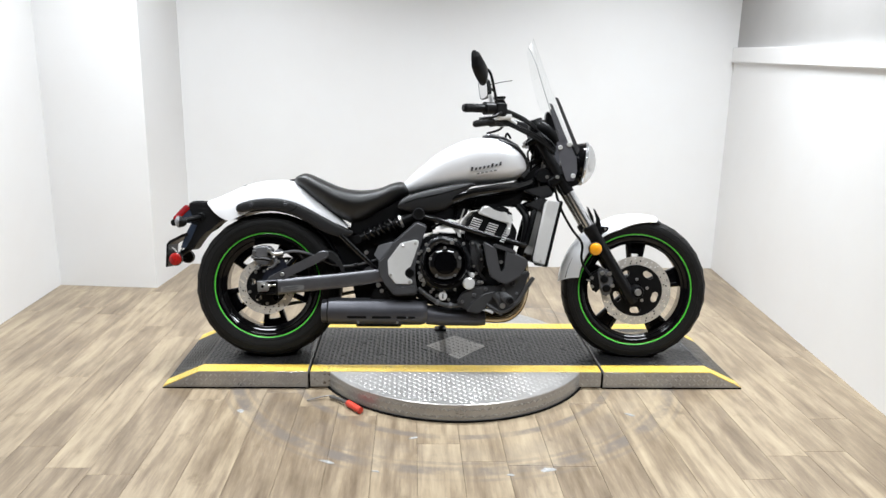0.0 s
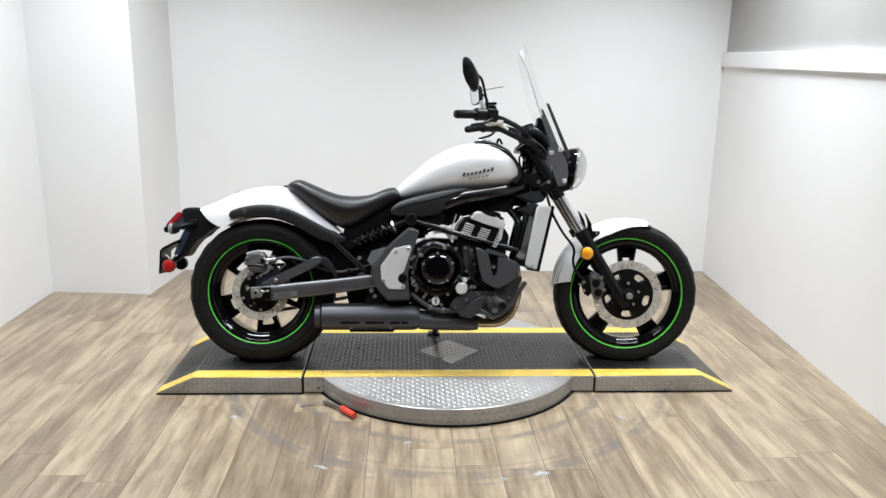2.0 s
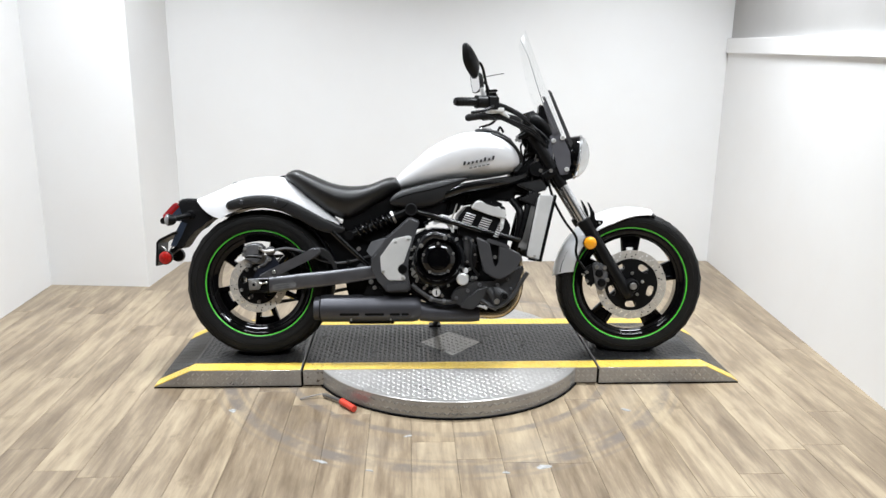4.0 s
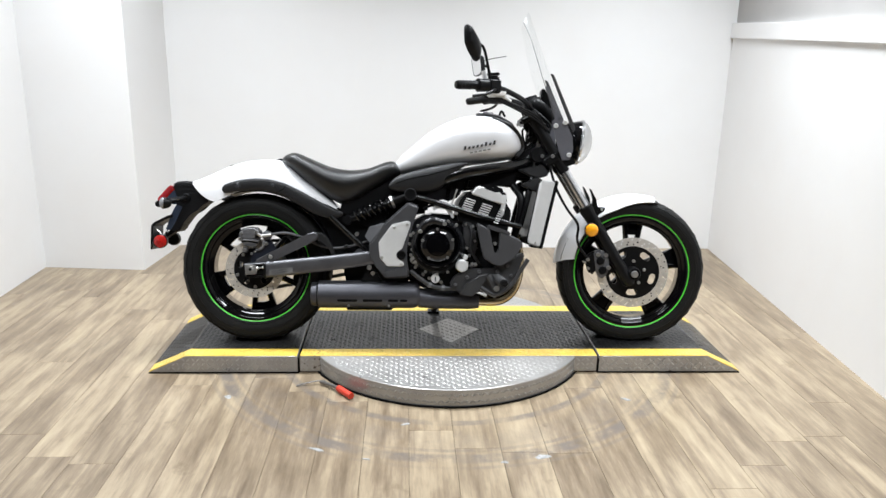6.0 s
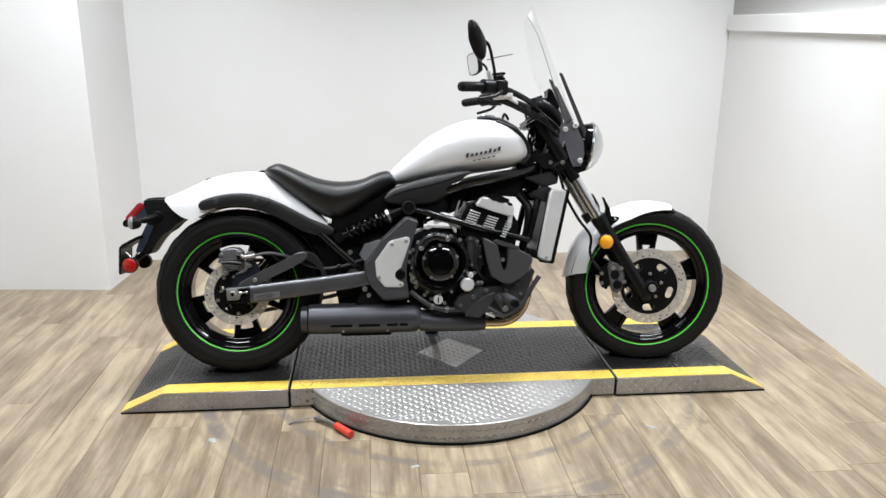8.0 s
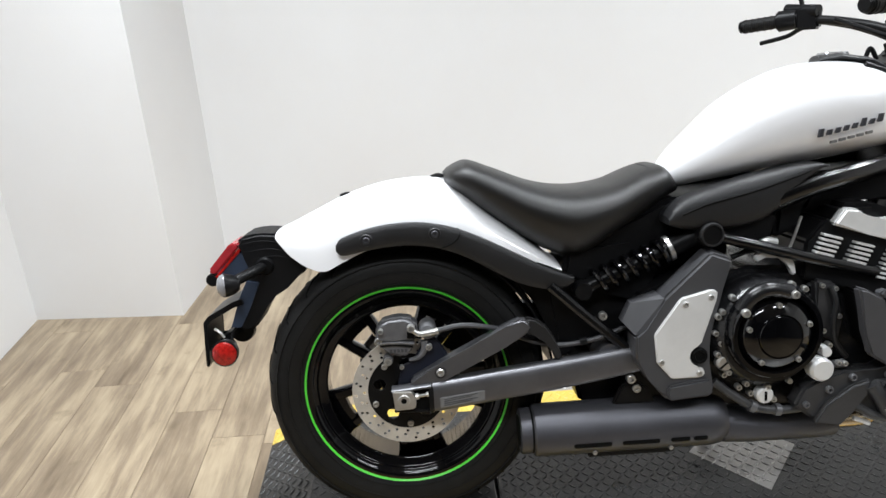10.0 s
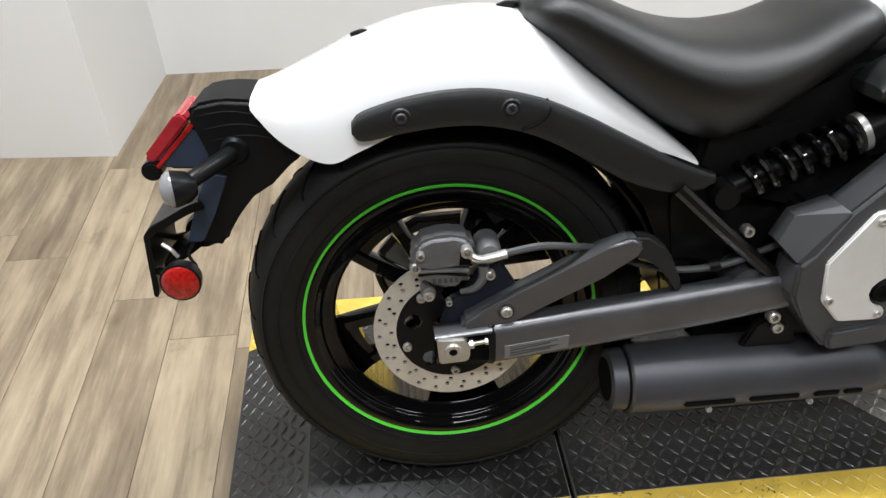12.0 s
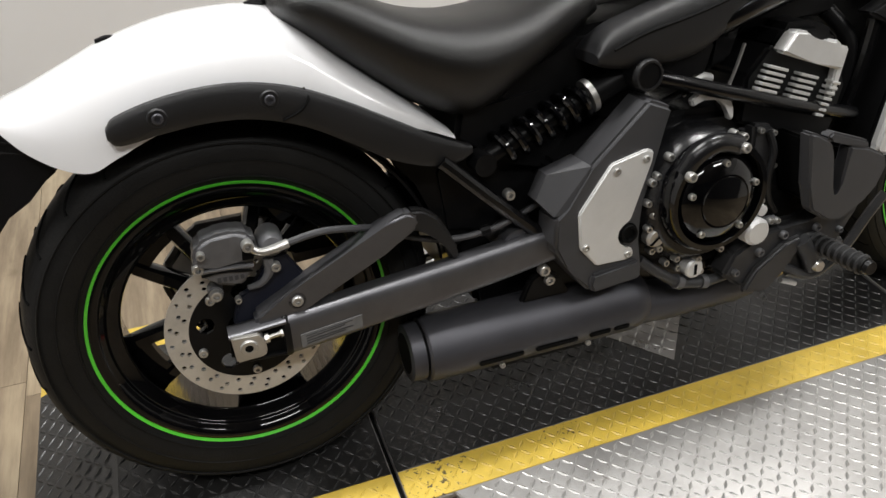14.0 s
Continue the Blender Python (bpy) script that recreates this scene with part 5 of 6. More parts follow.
br = [(-0.126, 0.648, 0.634, 0.1185), (-0.112, 0.662, 0.624, 0.121), (-0.06, 0.678, 0.632, 0.122), (0.0, 0.686, 0.638, 0.122), (0.06, 0.684, 0.634, 0.122), (0.12, 0.670, 0.616, 0.123), (0.18, 0.644, 0.584, 0.124), (0.24, 0.612, 0.548, 0.125),
      (0.30, 0.580, 0.528, 0.126), (0.345, 0.560, 0.528, 0.126), (0.366, 0.552, 0.538, 0.125)]
for s in (-1, 1):
    rings = []
    for x, zt, zb, w in smoothed(br, 4):
        y0 = s * (w - 0.022)
        y1 = s * w
        zc, h = (zt + zb) / 2, (zt - zb) / 2
        rings.append([(x, y0 + (y1 - y0) * (0.5 + 0.5 * math.copysign(abs(math.cos(q)) ** 0.5, math.cos(q))), zc + h * math.copysign(abs(math.sin(q)) ** 0.7, math.sin(q))) for q in (2 * math.pi * k / 16 for k in range(16))])
    part("fender_bracket", loft(rings), PLASTIC, rf, "black fender support bracket")
for x, z in ((-0.062, 0.655), (0.080, 0.660)):
    part("bracket_bolt", bolt(x, -0.1225, z, 0.0075, 0.005), GREY, rf)
    part("bolt_cup", lathe([(0.0085, -0.001), (0.0115, -0.0012), (0.0135, 0.001), (0.0085, 0.003)], 24, (x, -0.1225, z)), PLASTIC, rf)
part("bracket_seam", tube([(0.128, -0.1125, 0.668), (0.131, -0.1228, 0.655), (0.118, -0.1240, 0.640), (0.094, -0.1225, 0.630)], 0.0016, 6), GAPBLACK, rf)
# inner fender over the tyre
rings = []
for k in range(25):
    a = radians(2 + 110 * k / 24)
    r = 0.327
    w = 0.088
    ring = []
    for q in range(9):
        f = -1 + 2 * q / 8
        rr = r - 0.006 * abs(f) ** 3
        ring.append((RW.x + rr * math.cos(a), w * f, RW.z + rr * math.sin(a)))
    for q in range(8, -1, -1):
        f = -1 + 2 * q / 8
        rr = r + 0.004 - 0.006 * abs(f) ** 3
        ring.append((RW.x + rr * math.cos(a), w * f, RW.z + rr * math.sin(a)))
    rings.append(ring)
part("inner_fender", loft(rings, True, "strip"), BLACK, bike, "black inner mudguard")

# -- tail --
TAILP = [(-0.346, 0.654), (-0.334, 0.668), (-0.297, 0.674), (-0.255, 0.670), (-0.225, 0.640), (-0.196, 0.616), (-0.188, 0.602), (-0.198, 0.588), (-0.220, 0.574), (-0.247, 0.557), (-0.272, 0.534), (-0.292, 0.511), (-0.308, 0.488), (-0.320, 0.464),
         (-0.336, 0.457), (-0.368, 0.468), (-0.360, 0.500), (-0.340, 0.545), (-0.322, 0.572), (-0.316, 0.600), (-0.334, 0.632)]
tl = part("tail_section", prism(TAILP, -0.058, 0.058, 0.007, 3), TAIL, bike, "black plastic tail section")
for z0, x0 in ((0.652, -0.338), (0.634, -0.328), (0.618, -0.318)):
    for s in (-1, 1):
        part("tail_ridge", tube([(x0, s * 0.0565, z0), (x0 + 0.05, s * 0.0572, z0 + 0.005), (x0 + 0.095, s * 0.0565, z0 - 0.004)], 0.0016, 8, 5), TAIL, tl)
part("inner_panel", prism([(-0.342, 0.640), (-0.398, 0.588), (-0.380, 0.578), (-0.335, 0.575), (-0.315, 0.600), (-0.330, 0.630)], -0.050, 0.050, 0.004), FILM, tl, "dark blue-tinted inner panel")
part("inner_panel", prism([(-0.303, 0.567), (-0.330, 0.574), (-0.352, 0.530), (-0.374, 0.470), (-0.352, 0.469), (-0.330, 0.508)], -0.0605, 0.0605, 0.002), FILM, tl)
lens = part("tail_light", prism([(-0.352, 0.655), (-0.343, 0.645), (-0.398, 0.587), (-0.408, 0.588), (-0.412, 0.598), (-0.362, 0.653)], -0.048, 0.048, 0.0035, 2), TAILRED, tl, "red tail light lens")
part("lens_edge", prism([(-0.341, 0.643), (-0.337, 0.638), (-0.394, 0.580), (-0.398, 0.584)], -0.0535, 0.0535, 0.001), RED, lens)
part("plate_lamp", rod((-0.405, -0.054, 0.577), (-0.405, 0.054, 0.577), 0.014, 16, 0.014, 0.003), BLACK, tl, "black plate lamp housing")
for s in (-1, 1):
    sg = part("rear_turn_signal", tube([(-0.290, s * 0.055, 0.601), (-0.305, s * 0.085, 0.598), (-0.326, s * 0.112, 0.592), (-0.340, s * 0.128, 0.586)], 0.0115, 12), BLACK, tl, "rear turn signal")
    part("stalk_boss", turned([(0, s * 0.008), (0.016, s * 0.007), (0.020, 0), (0, -s * 0.002)], 20, (-0.288, s * 0.058, 0.602)), BLACK, sg)
    SM = pose(-0.358, s * 0.134, 0.582, 0, 0, 90 - s * 18) @ Matrix.Scale(0.88, 4)
    part("signal_body", turned([(0, -0.036), (0.014, -0.034), (0.023, -0.022), (0.027, -0.006), (0.028, 0.0), (0, 0.0)], 28), BLACK, sg, m=SM)
    part("signal_lens", turned([(0, 0.018), (0.014, 0.016), (0.023, 0.010), (0.0275, 0.003), (0.0275, 0.0), (0, 0.0)], 28), SMOKE, sg, "grey smoked signal lens", m=SM)
pb = part("plate_bracket", prism([(-0.345, 0.535), (-0.366, 0.528), (-0.420, 0.500), (-0.432, 0.486), (-0.436, 0.388), (-0.431, 0.385), (-0.426, 0.400), (-0.425, 0.482), (-0.414, 0.492), (-0.365, 0.517), (-0.34, 0.522)], -0.066, 0.066, 0.0015), BLACK, tl, "black number plate bracket")
part("bracket_arm", prism([(-0.350, 0.475), (-0.405, 0.440), (-0.424, 0.425), (-0.424, 0.412), (-0.395, 0.425), (-0.345, 0.460)], -0.03, 0.03, 0.003), BLACK, pb)
part("bracket_wire", tube([(-0.362, -0.05, 0.475), (-0.375, -0.062, 0.452), (-0.366, -0.07, 0.435), (-0.38, -0.075, 0.425)], 0.0025, 6), BLACK, pb)
part("bracket_clip", tube([(-0.410, -0.06, 0.470), (-0.398, -0.064, 0.462), (-0.390, -0.064, 0.450)], 0.0032, 6), STEEL, pb)
for s in (-1, 1):
    part("reflector_stay", rod((-0.425, s * 0.055, 0.425), (-0.388, s * 0.075, 0.423), 0.006, 8), BLACK, pb)
    part("reflector_body", turned([(0, -s * 0.012), (0.027, -s * 0.012), (0.029, 0.0), (0.029, s * 0.008), (0.026, s * 0.009), (0, s * 0.009)], 32, (-0.386, s * 0.085, 0.423)), BLACK, pb)
    part("reflector_lens", turned([(0, s * 0.013), (0.020, s * 0.012), (0.026, s * 0.009), (0, s * 0.009)], 32, (-0.386, s * 0.085, 0.423)), RED, pb, "round red reflector")

# -- radiator --
RAD = [(1.176, 0.690), (1.242, 0.688), (1.176, 0.415), (1.122, 0.430)]
rd = part("radiator", prism(RAD, -0.165, 0.165, 0.006), BLACK, bike, "radiator with silver side covers")
for s in (-1, 1):
    part("radiator_cover", prism([(1.176, 0.684), (1.186, 0.693), (1.234, 0.690), (1.241, 0.680), (1.184, 0.424), (1.176, 0.416), (1.132, 0.430), (1.129, 0.442)], s * 0.181, s * 0.160, 0.006, 4), ALU, rd, "satin silver radiator side cover")
    part("cover_edge", prism([(1.240, 0.692), (1.252, 0.688), (1.190, 0.410), (1.135, 0.418), (1.138, 0.428), (1.180, 0.414)], s * 0.182, s * 0.15, 0.003), BLACK, rd)
part("cover_screw", bolt(1.160, -0.181, 0.436, 0.005, 0.003), STEEL, rd)

# -- front fork --
FD = Vector((-0.529, 0, 0.849))
foot = Vector((1.580, 0, 0.285))
fk = None
for s in (-1, 1):
    o = Vector((0, s * 0.098, 0))
    q = part("fork_slider", loft([[foot + o + FD * k + Vector((0.849, 0, 0.529)) * (r * math.cos(g)) + Vector((0, r * math.sin(g), 0)) for g in (2 * math.pi * h / 20 for h in range(20))] for k, r in ((-0.03, 0.018), (-0.015, 0.026), (0.0, 0.028), (0.06, 0.025), (0.20, 0.026), (0.315, 0.028), (0.335, 0.031), (0.358, 0.031), (0.362, 0.026))]), BLACK, bike, "satin black fork slider" if s < 0 else "", m=STEER)
    part("fork_tube", rod(foot + o + FD * 0.35, foot + o + FD * 0.54, 0.0215, 24), CHROME, q, "chrome fork tube", m=STEER)
    part("upper_tube", rod(foot + o + FD * 0.53, foot + o + FD * 0.82, 0.024, 24), BLACK, q, m=STEER)
    part("fender_mount", prism([(1.405, 0.668), (1.412, 0.664), (1.436, 0.622), (1.440, 0.590), (1.452, 0.560), (1.425, 0.535), (1.405, 0.560), (1.418, 0.600), (1.424, 0.618)], s * 0.115 if s > 0 else -0.112, s * 0.085 if s > 0 else -0.090, 0.003), BLACK, q, m=STEER)
    part("axle_nut", turned([(0, -0.012 * -s), (0.013, -0.012 * -s), (0.015, 0), (0, 0.0)], 20, (FW.x, s * 0.126, FW.z)), STEEL, q, m=STEER)
    part("axle_clamp", turned([(0, s * 0.028), (0.024, s * 0.028), (0.027, s * 0.02), (0.027, -s * 0.03), (0, -s * 0.03)], 28, (FW.x, s * 0.098, FW.z)), BLACK, q, m=STEER)
    if s < 0:
        fk = q
part("front_axle", rod((FW.x, -0.1, FW.z), (FW.x, 0.1, FW.z), 0.012), STEEL, fk, m=STEER)
for k, th in ((0.605, 0.022), (0.80, 0.016)):
    c = foot + FD * k
    part("triple_clamp", box(-0.035, 0.035, -0.135, 0.135, -th, th, 0.010, 3), BLACK, bike, "black fork clamp", m=STEER @ Matrix.Translation(c + Vector((-0.02, 0, -0.012))) @ Matrix.Rotation(radians(-32), 4, "Y"))
cp = part("front_caliper", prism([(1.432, 0.400), (1.455, 0.408), (1.486, 0.398), (1.500, 0.365), (1.500, 0.320), (1.484, 0.290), (1.462, 0.285), (1.448, 0.310), (1.440, 0.350)], -0.112, -0.066, 0.007, 3), CALIPER, bike, "dark grey front brake caliper", m=STEER)
part("caliper_wing", prism([(1.402, 0.375), (1.420, 0.398), (1.445, 0.400), (1.448, 0.345), (1.444, 0.305), (1.420, 0.300), (1.404, 0.335)], -0.104, -0.070, 0.008, 3), BLACK, cp, m=STEER)
for x, z in ((1.462, 0.362), (1.472, 0.322)):
    part("piston_housing", turned([(0, -0.010), (0.012, -0.010), (0.017, -0.004), (0.019, 0.01), (0, 0.01)], 24, (x, -0.112, z)), BLACK, cp, m=STEER)
for x, z, r in ((1.451, 0.390, 0.009), (1.483, 0.388, 0.009), (1.496, 0.335, 0.0085), (1.408, 0.368, 0.0075), (1.410, 0.330, 0.007)):
    part("caliper_bolt", bolt(x, -0.114, z, r, 0.010), STEEL, cp, m=STEER)
part("bleed_nipple", rod((1.402, -0.10, 0.352), (1.388, -0.105, 0.358), 0.004, 8), STEEL, cp, m=STEER)
part("brake_line", tube([(1.235, -0.12, 0.76), (1.263, -0.130, 0.669), (1.310, -0.133, 0.584), (1.358, -0.132, 0.518), (1.358, -0.128, 0.458), (1.372, -0.122, 0.418), (1.408, -0.115, 0.372)], 0.0055, 8), BLACK, cp, m=STEER)

# -- front fender --
rings = []
for k in range(40):
    ring_o, ring_i = [], []
    deep = 0.055 + 0.022 * max(0, k - 20) / 19 if k > 13 else 0.020 + 0.035 * k / 13
    for q in range(13):
        f = -1 + 2 * q / 12
        a = radians(75 + (101 - 8 * f * f) * k / 39)
        r = 0.333 - deep * abs(f) ** 3.2
        w = 0.078 - 0.008 * max(0, abs(f) - 0.8)
        ring_o.append(Vector((FW.x + r * math.cos(a), w * f, FW.z + r * math.sin(a))))
        ring_i.append(Vector((FW.x + (r - 0.004) * math.cos(a), (w - 0.004) * f, FW.z + (r - 0.004) * math.sin(a))))
    rings.append(ring_o + ring_i[::-1])
ff = part("front_fender", loft(rings, True, "strip"), WHITE, bike, "pearl white front fender", m=STEER)
rings = []
for k in range(30):
    a = radians(71 + 100 * k / 29)
    o, i = [], []
    for q in range(9):
        f = -1 + 2 * q / 8
        r = 0.3205 - 0.012 * abs(f) ** 3
        o.append((FW.x + r * math.cos(a), 0.056 * f, FW.z + r * math.sin(a)))
        i.append((FW.x + (r - 0.004) * math.cos(a), 0.054 * f, FW.z + (r - 0.004) * math.sin(a)))
    rings.append(o + i[::-1])
part("fender_liner", loft(rings, True, "strip"), BLACK, ff, "black fender liner", m=STEER)
part("fender_stay", prism([(1.44, 0.590), (1.478, 0.588), (1.475, 0.572), (1.43, 0.545), (1.41, 0.555)], -0.092, -0.083, 0.003), BLACK, ff, m=STEER)
part("stay_bolt", bolt(1.462, -0.092, 0.578, 0.005, 0.004), STEEL, ff, m=STEER)

# -- front turn signals --
for s in (-1, 1):
    sg = part("front_turn_signal", turned([(0, s * 0.012), (0.020, s * 0.012), (0.028, s * 0.004), (0.029, -s * 0.008), (0.022, -s * 0.02), (0.010, -s * 0.045), (0, -s * 0.045)], 28, (1.412, s * 0.160, 0.498)), BLACK, bike, "front turn signal with amber lens", m=STEER)
    part("amber_lens", turned([(0, s * 0.024), (0.012, s * 0.023), (0.023, s * 0.017), (0.0265, s * 0.010), (0, s * 0.010)], 28, (1.412, s * 0.160, 0.498)), AMBER, sg, "round amber lens", m=STEER)

# -- headlight, windshield and brackets --
HL = STEER @ Matrix.Translation((1.352, 0, 0.862)) @ Matrix.Rotation(radians(8), 4, "Y") @ Matrix.Rotation(radians(-90), 4, "Z")
hl = part("headlight", turned([(0, -0.085), (0.045, -0.075), (0.075, -0.045), (0.089, 0.0), (0.092, 0.020), (0.087, 0.022), (0, -0.03)], 48), GLOSS, bike, "round headlight in a black shell", m=HL)
part("lens", turned([(0, 0.072), (0.03, 0.069), (0.06, 0.058), (0.084, 0.040), (0.092, 0.022), (0.089, 0.018), (0.087, 0.022), (0.080, 0.038), (0.058, 0.055), (0.0, 0.069)], 48), LENS, hl, "clear headlight lens", m=HL)
part("bezel", lathe([(0.086, 0.014), (0.095, 0.012), (0.098, 0.018), (0.096, 0.024), (0.088, 0.024)], 64, (0, 0, 0)), CHROME, hl, "bright headlight ring", m=HL)
part("reflector_bowl", turned([(0, -0.022), (0.04, -0.014), (0.07, 0.0), (0.083, 0.016), (0.081, 0.018), (0.068, 0.004), (0.0, -0.018)], 40), ALU, hl, m=HL)
rings = []
NU, NV = 24, 20
def shield(uf, vf, off):
    """Point on the windshield: uf across (-1 to 1), vf from bottom to top."""
    half = 0.135 + 0.075 * math.sin(math.pi * min(1, vf * 0.9 + 0.12)) - 0.06 * max(0, vf - 0.75) / 0.25
    zt = 0.915 + 0.488 * vf - 0.055 * (vf ** 3) * uf ** 2 + 0.06 * (1 - vf) ** 3 * uf ** 2
    x = 1.330 - 0.181 * vf - 0.012 * math.sin(math.pi * vf) - (0.085 - 0.060 * vf) * uf ** 2 - 0.01 * vf ** 4
    return (x + off, half * uf, zt)
bm = bmesh.new()
g0 = [[bm.verts.new(shield(-1 + 2 * i / NU, j / NV, 0.0)) for i in range(NU + 1)] for j in range(NV + 1)]
for j in range(NV):
    for i in range(NU):
        bm.faces.new((g0[j][i], g0[j][i + 1], g0[j + 1][i + 1], g0[j + 1][i]))
bmesh.ops.solidify(bm, geom=list(bm.faces), thickness=0.004)
ws = part("windshield", bm, CLEAR, bike, "clear acrylic windshield", m=STEER)
ws.visible_shadow = False
part("shield_edge", tube([shield(-1, j / NV, 0.0) for j in range(0, NV + 1)], 0.0012, 6, 1), COVER, ws, "dark windshield edge", m=STEER)
for s in (-1, 1):
    y0, y1 = (s * 0.128, s * 0.120)
    pb2 = part("windshield_bracket", prism([(1.238, 0.945), (1.275, 0.965), (1.300, 0.930), (1.325, 0.880), (1.330, 0.830), (1.318, 0.785), (1.285, 0.782), (1.268, 0.830), (1.252, 0.890)], y0, y1, 0.002), BRACKET, bike, "dark grey windshield bracket", m=STEER)
    part("bracket_bar", prism([(1.226, 1.135), (1.240, 1.132), (1.336, 0.915), (1.326, 0.895)], s * 0.137, s * 0.128, 0.003), COVER, pb2, m=STEER)
    part("bracket_tongue", prism([(1.205, 1.085), (1.222, 1.085), (1.285, 0.955), (1.255, 0.940)], y0, y1, 0.003), BRACKET, pb2, m=STEER)
    for x, z in ((1.292, 0.938), (1.312, 0.806), (1.255, 0.925)):
        part("bracket_bolt", bolt(x, s * 0.130, z, 0.010, 0.008, s), ALU, pb2, m=STEER)
    part("headlight_stay", prism([(1.27, 0.83), (1.33, 0.80), (1.345, 0.77), (1.30, 0.755), (1.25, 0.79)], s * 0.118, s * 0.08, 0.006), BLACK, pb2, m=STEER)

# -- handlebar, controls, mirrors --
HBAR = STEER @ Matrix.Translation((0, 0, 0.016))
hb = part("handlebar", tube([(0.854, -0.385, 1.049), (0.935, -0.345, 1.052), (1.02, -0.26, 1.046), (1.10, -0.14, 1.022), (1.145, -0.06, 0.998), (1.155, 0, 0.995), (1.145, 0.06, 0.998), (1.10, 0.13, 1.022), (1.03, 0.228, 1.042), (0.955, 0.300, 1.042), (0.889, 0.335, 1.036)], 0.011, 12, 6), BLACK, bike, "wide black handlebar", m=HBAR)
part("riser", rod((1.175, 0, 0.965), (1.152, 0, 1.035), 0.05, 20, 0.03), BLACK, hb, m=HBAR)
for s in (-1, 1):
    e, f = (Vector((0.852, -0.386, 1.049)), Vector((0.955, -0.325, 1.053))) if s < 0 else (Vector((0.887, 0.336, 1.036)), Vector((0.985, 0.270, 1.046)))
    gd = (f - e)
    f = e + gd * 0.72
    part("grip", rod(e, f, 0.0165, 20, 0.0165, 0.003), RUBBER, hb, "black rubber grip", m=HBAR)
    part("bar_end", rod(e - gd * 0.06, e, 0.013, 16, 0.0165, 0.002), BLACK, hb, m=HBAR)
    part("switch_housing", rod(f, f + gd * 0.42, 0.026, 18, 0.024, 0.004), BLACK, hb, m=HBAR)
    part("lever", tube([f + gd * 0.2 + Vector((0.05, -s * 0.01, -0.015)), f + Vector((0.062, s * 0.02, -0.022)), e + gd * 0.5 + Vector((0.062, s * 0.03, -0.035)), e + gd * 0.15 + Vector((0.045, s * 0.045, -0.045))], 0.006, 8), BLACK, hb, "control lever", m=HBAR)
    part("switch_block", box(-0.026, 0.026, -0.022, 0.022, -0.030, 0.024, 0.006, 3), BLACK, hb, m=HBAR @ Matrix.Translation(f + gd * 0.62) @ Matrix.Rotation(math.atan2(gd.y, gd.x), 4, "Z"))
    for k in range(5):
        part("grip_rib", lathe([(0.0158, -0.003), (0.0178, -0.0015), (0.0178, 0.0015), (0.0158, 0.003)], 16), RUBBER, hb, m=HBAR @ Matrix.Translation(e + gd * (0.08 + 0.13 * k)) @ Matrix.Rotation(math.atan2(gd.y, gd.x) - math.pi / 2, 4, "Z"))
    st0 = f + gd * 0.5 + Vector((0.0, 0, 0.02))
    mx = Vector((0.902 if s < 0 else 0.926, -0.372 if s < 0 else 0.290, 1.200))
    ms = part("mirror", tube([st0, st0 + Vector((-0.012, s * 0.015, 0.06)), st0 + Vector((-0.03, s * 0.035, 0.12)), mx + Vector((0.012, 0, 0.006))], 0.0055, 10), BLACK, hb, "mirror on a bent stem", m=HBAR)
    if s < 0:
        pts = [(-0.050, 0.012, 0), (-0.040, 0.060, 0), (-0.022, 0.078, 0), (0.010, 0.050, 0), (0.046, 0.004, 0), (0.050, -0.030, 0), (0.030, -0.064, 0), (0.012, -0.066, 0), (-0.030, -0.025, 0), (-0.050, 0.012, 0)]
    else:
        pts = [(-0.047, 0.034, 0), (-0.036, 0.048, 0), (0.0, 0.048, 0), (0.038, 0.040, 0), (0.047, 0.020, 0), (0.044, -0.034, 0), (0.032, -0.050, 0), (0.0, -0.053, 0), (-0.034, -0.048, 0), (-0.045, -0.030, 0), (-0.047, 0.034, 0)]
    outline = curve(pts, 4)[:-1]
    rings = [[(s * p.x * k * 0.92, y, p.y * k * 0.94) for p in outline] for k, y in ((0.90, -0.002), (0.97, -0.004), (1.0, 0.002), (0.98, 0.010), (0.85, 0.021), (0.5, 0.030), (0.1, 0.032))]
    MM = HBAR @ Matrix.Translation(mx) @ Matrix.Rotation(radians(-90 + s * 28), 4, "Z") @ Matrix.Rotation(radians(4), 4, "X") @ Matrix.Rotation(radians(s * -10), 4, "Y")
    part("mirror_shell", loft(rings), BLACK, ms, m=MM)
    part("mirror_glass", loft([[(s * p.x * 0.83, y, p.y * 0.85) for p in outline] for y in (-0.0032, 0.0)]), MIRROR, ms, "mirror glass", m=MM)
# master cylinder and reservoir
mc = part("brake_reservoir", prism([(0.966, 1.046), (1.012, 1.052), (1.014, 1.096), (0.964, 1.092)], -0.275, -0.225, 0.006, 3), BLACK, bike, "black brake fluid reservoir", m=HBAR)
part("master_cylinder", rod((0.975, -0.290, 1.028), (1.035, -0.235, 1.030), 0.019, 16, 0.015, 0.003), ALU, mc, "silver master cylinder", m=HBAR)
part("banjo", rod((1.025, -0.24, 1.022), (1.062, -0.21, 1.000), 0.010, 12, 0.008, 0.002), ALU, mc, m=HBAR)
part("mirror_boss", rod((0.960, -0.300, 1.075), (0.950, -0.305, 1.110), 0.011, 12, 0.009, 0.002), ALU, mc, m=HBAR)
part("reservoir_lid", prism([(0.962, 1.096), (1.016, 1.100), (1.014, 1.108), (0.964, 1.104)], -0.278, -0.222, 0.003), BLACK, mc, m=HBAR)
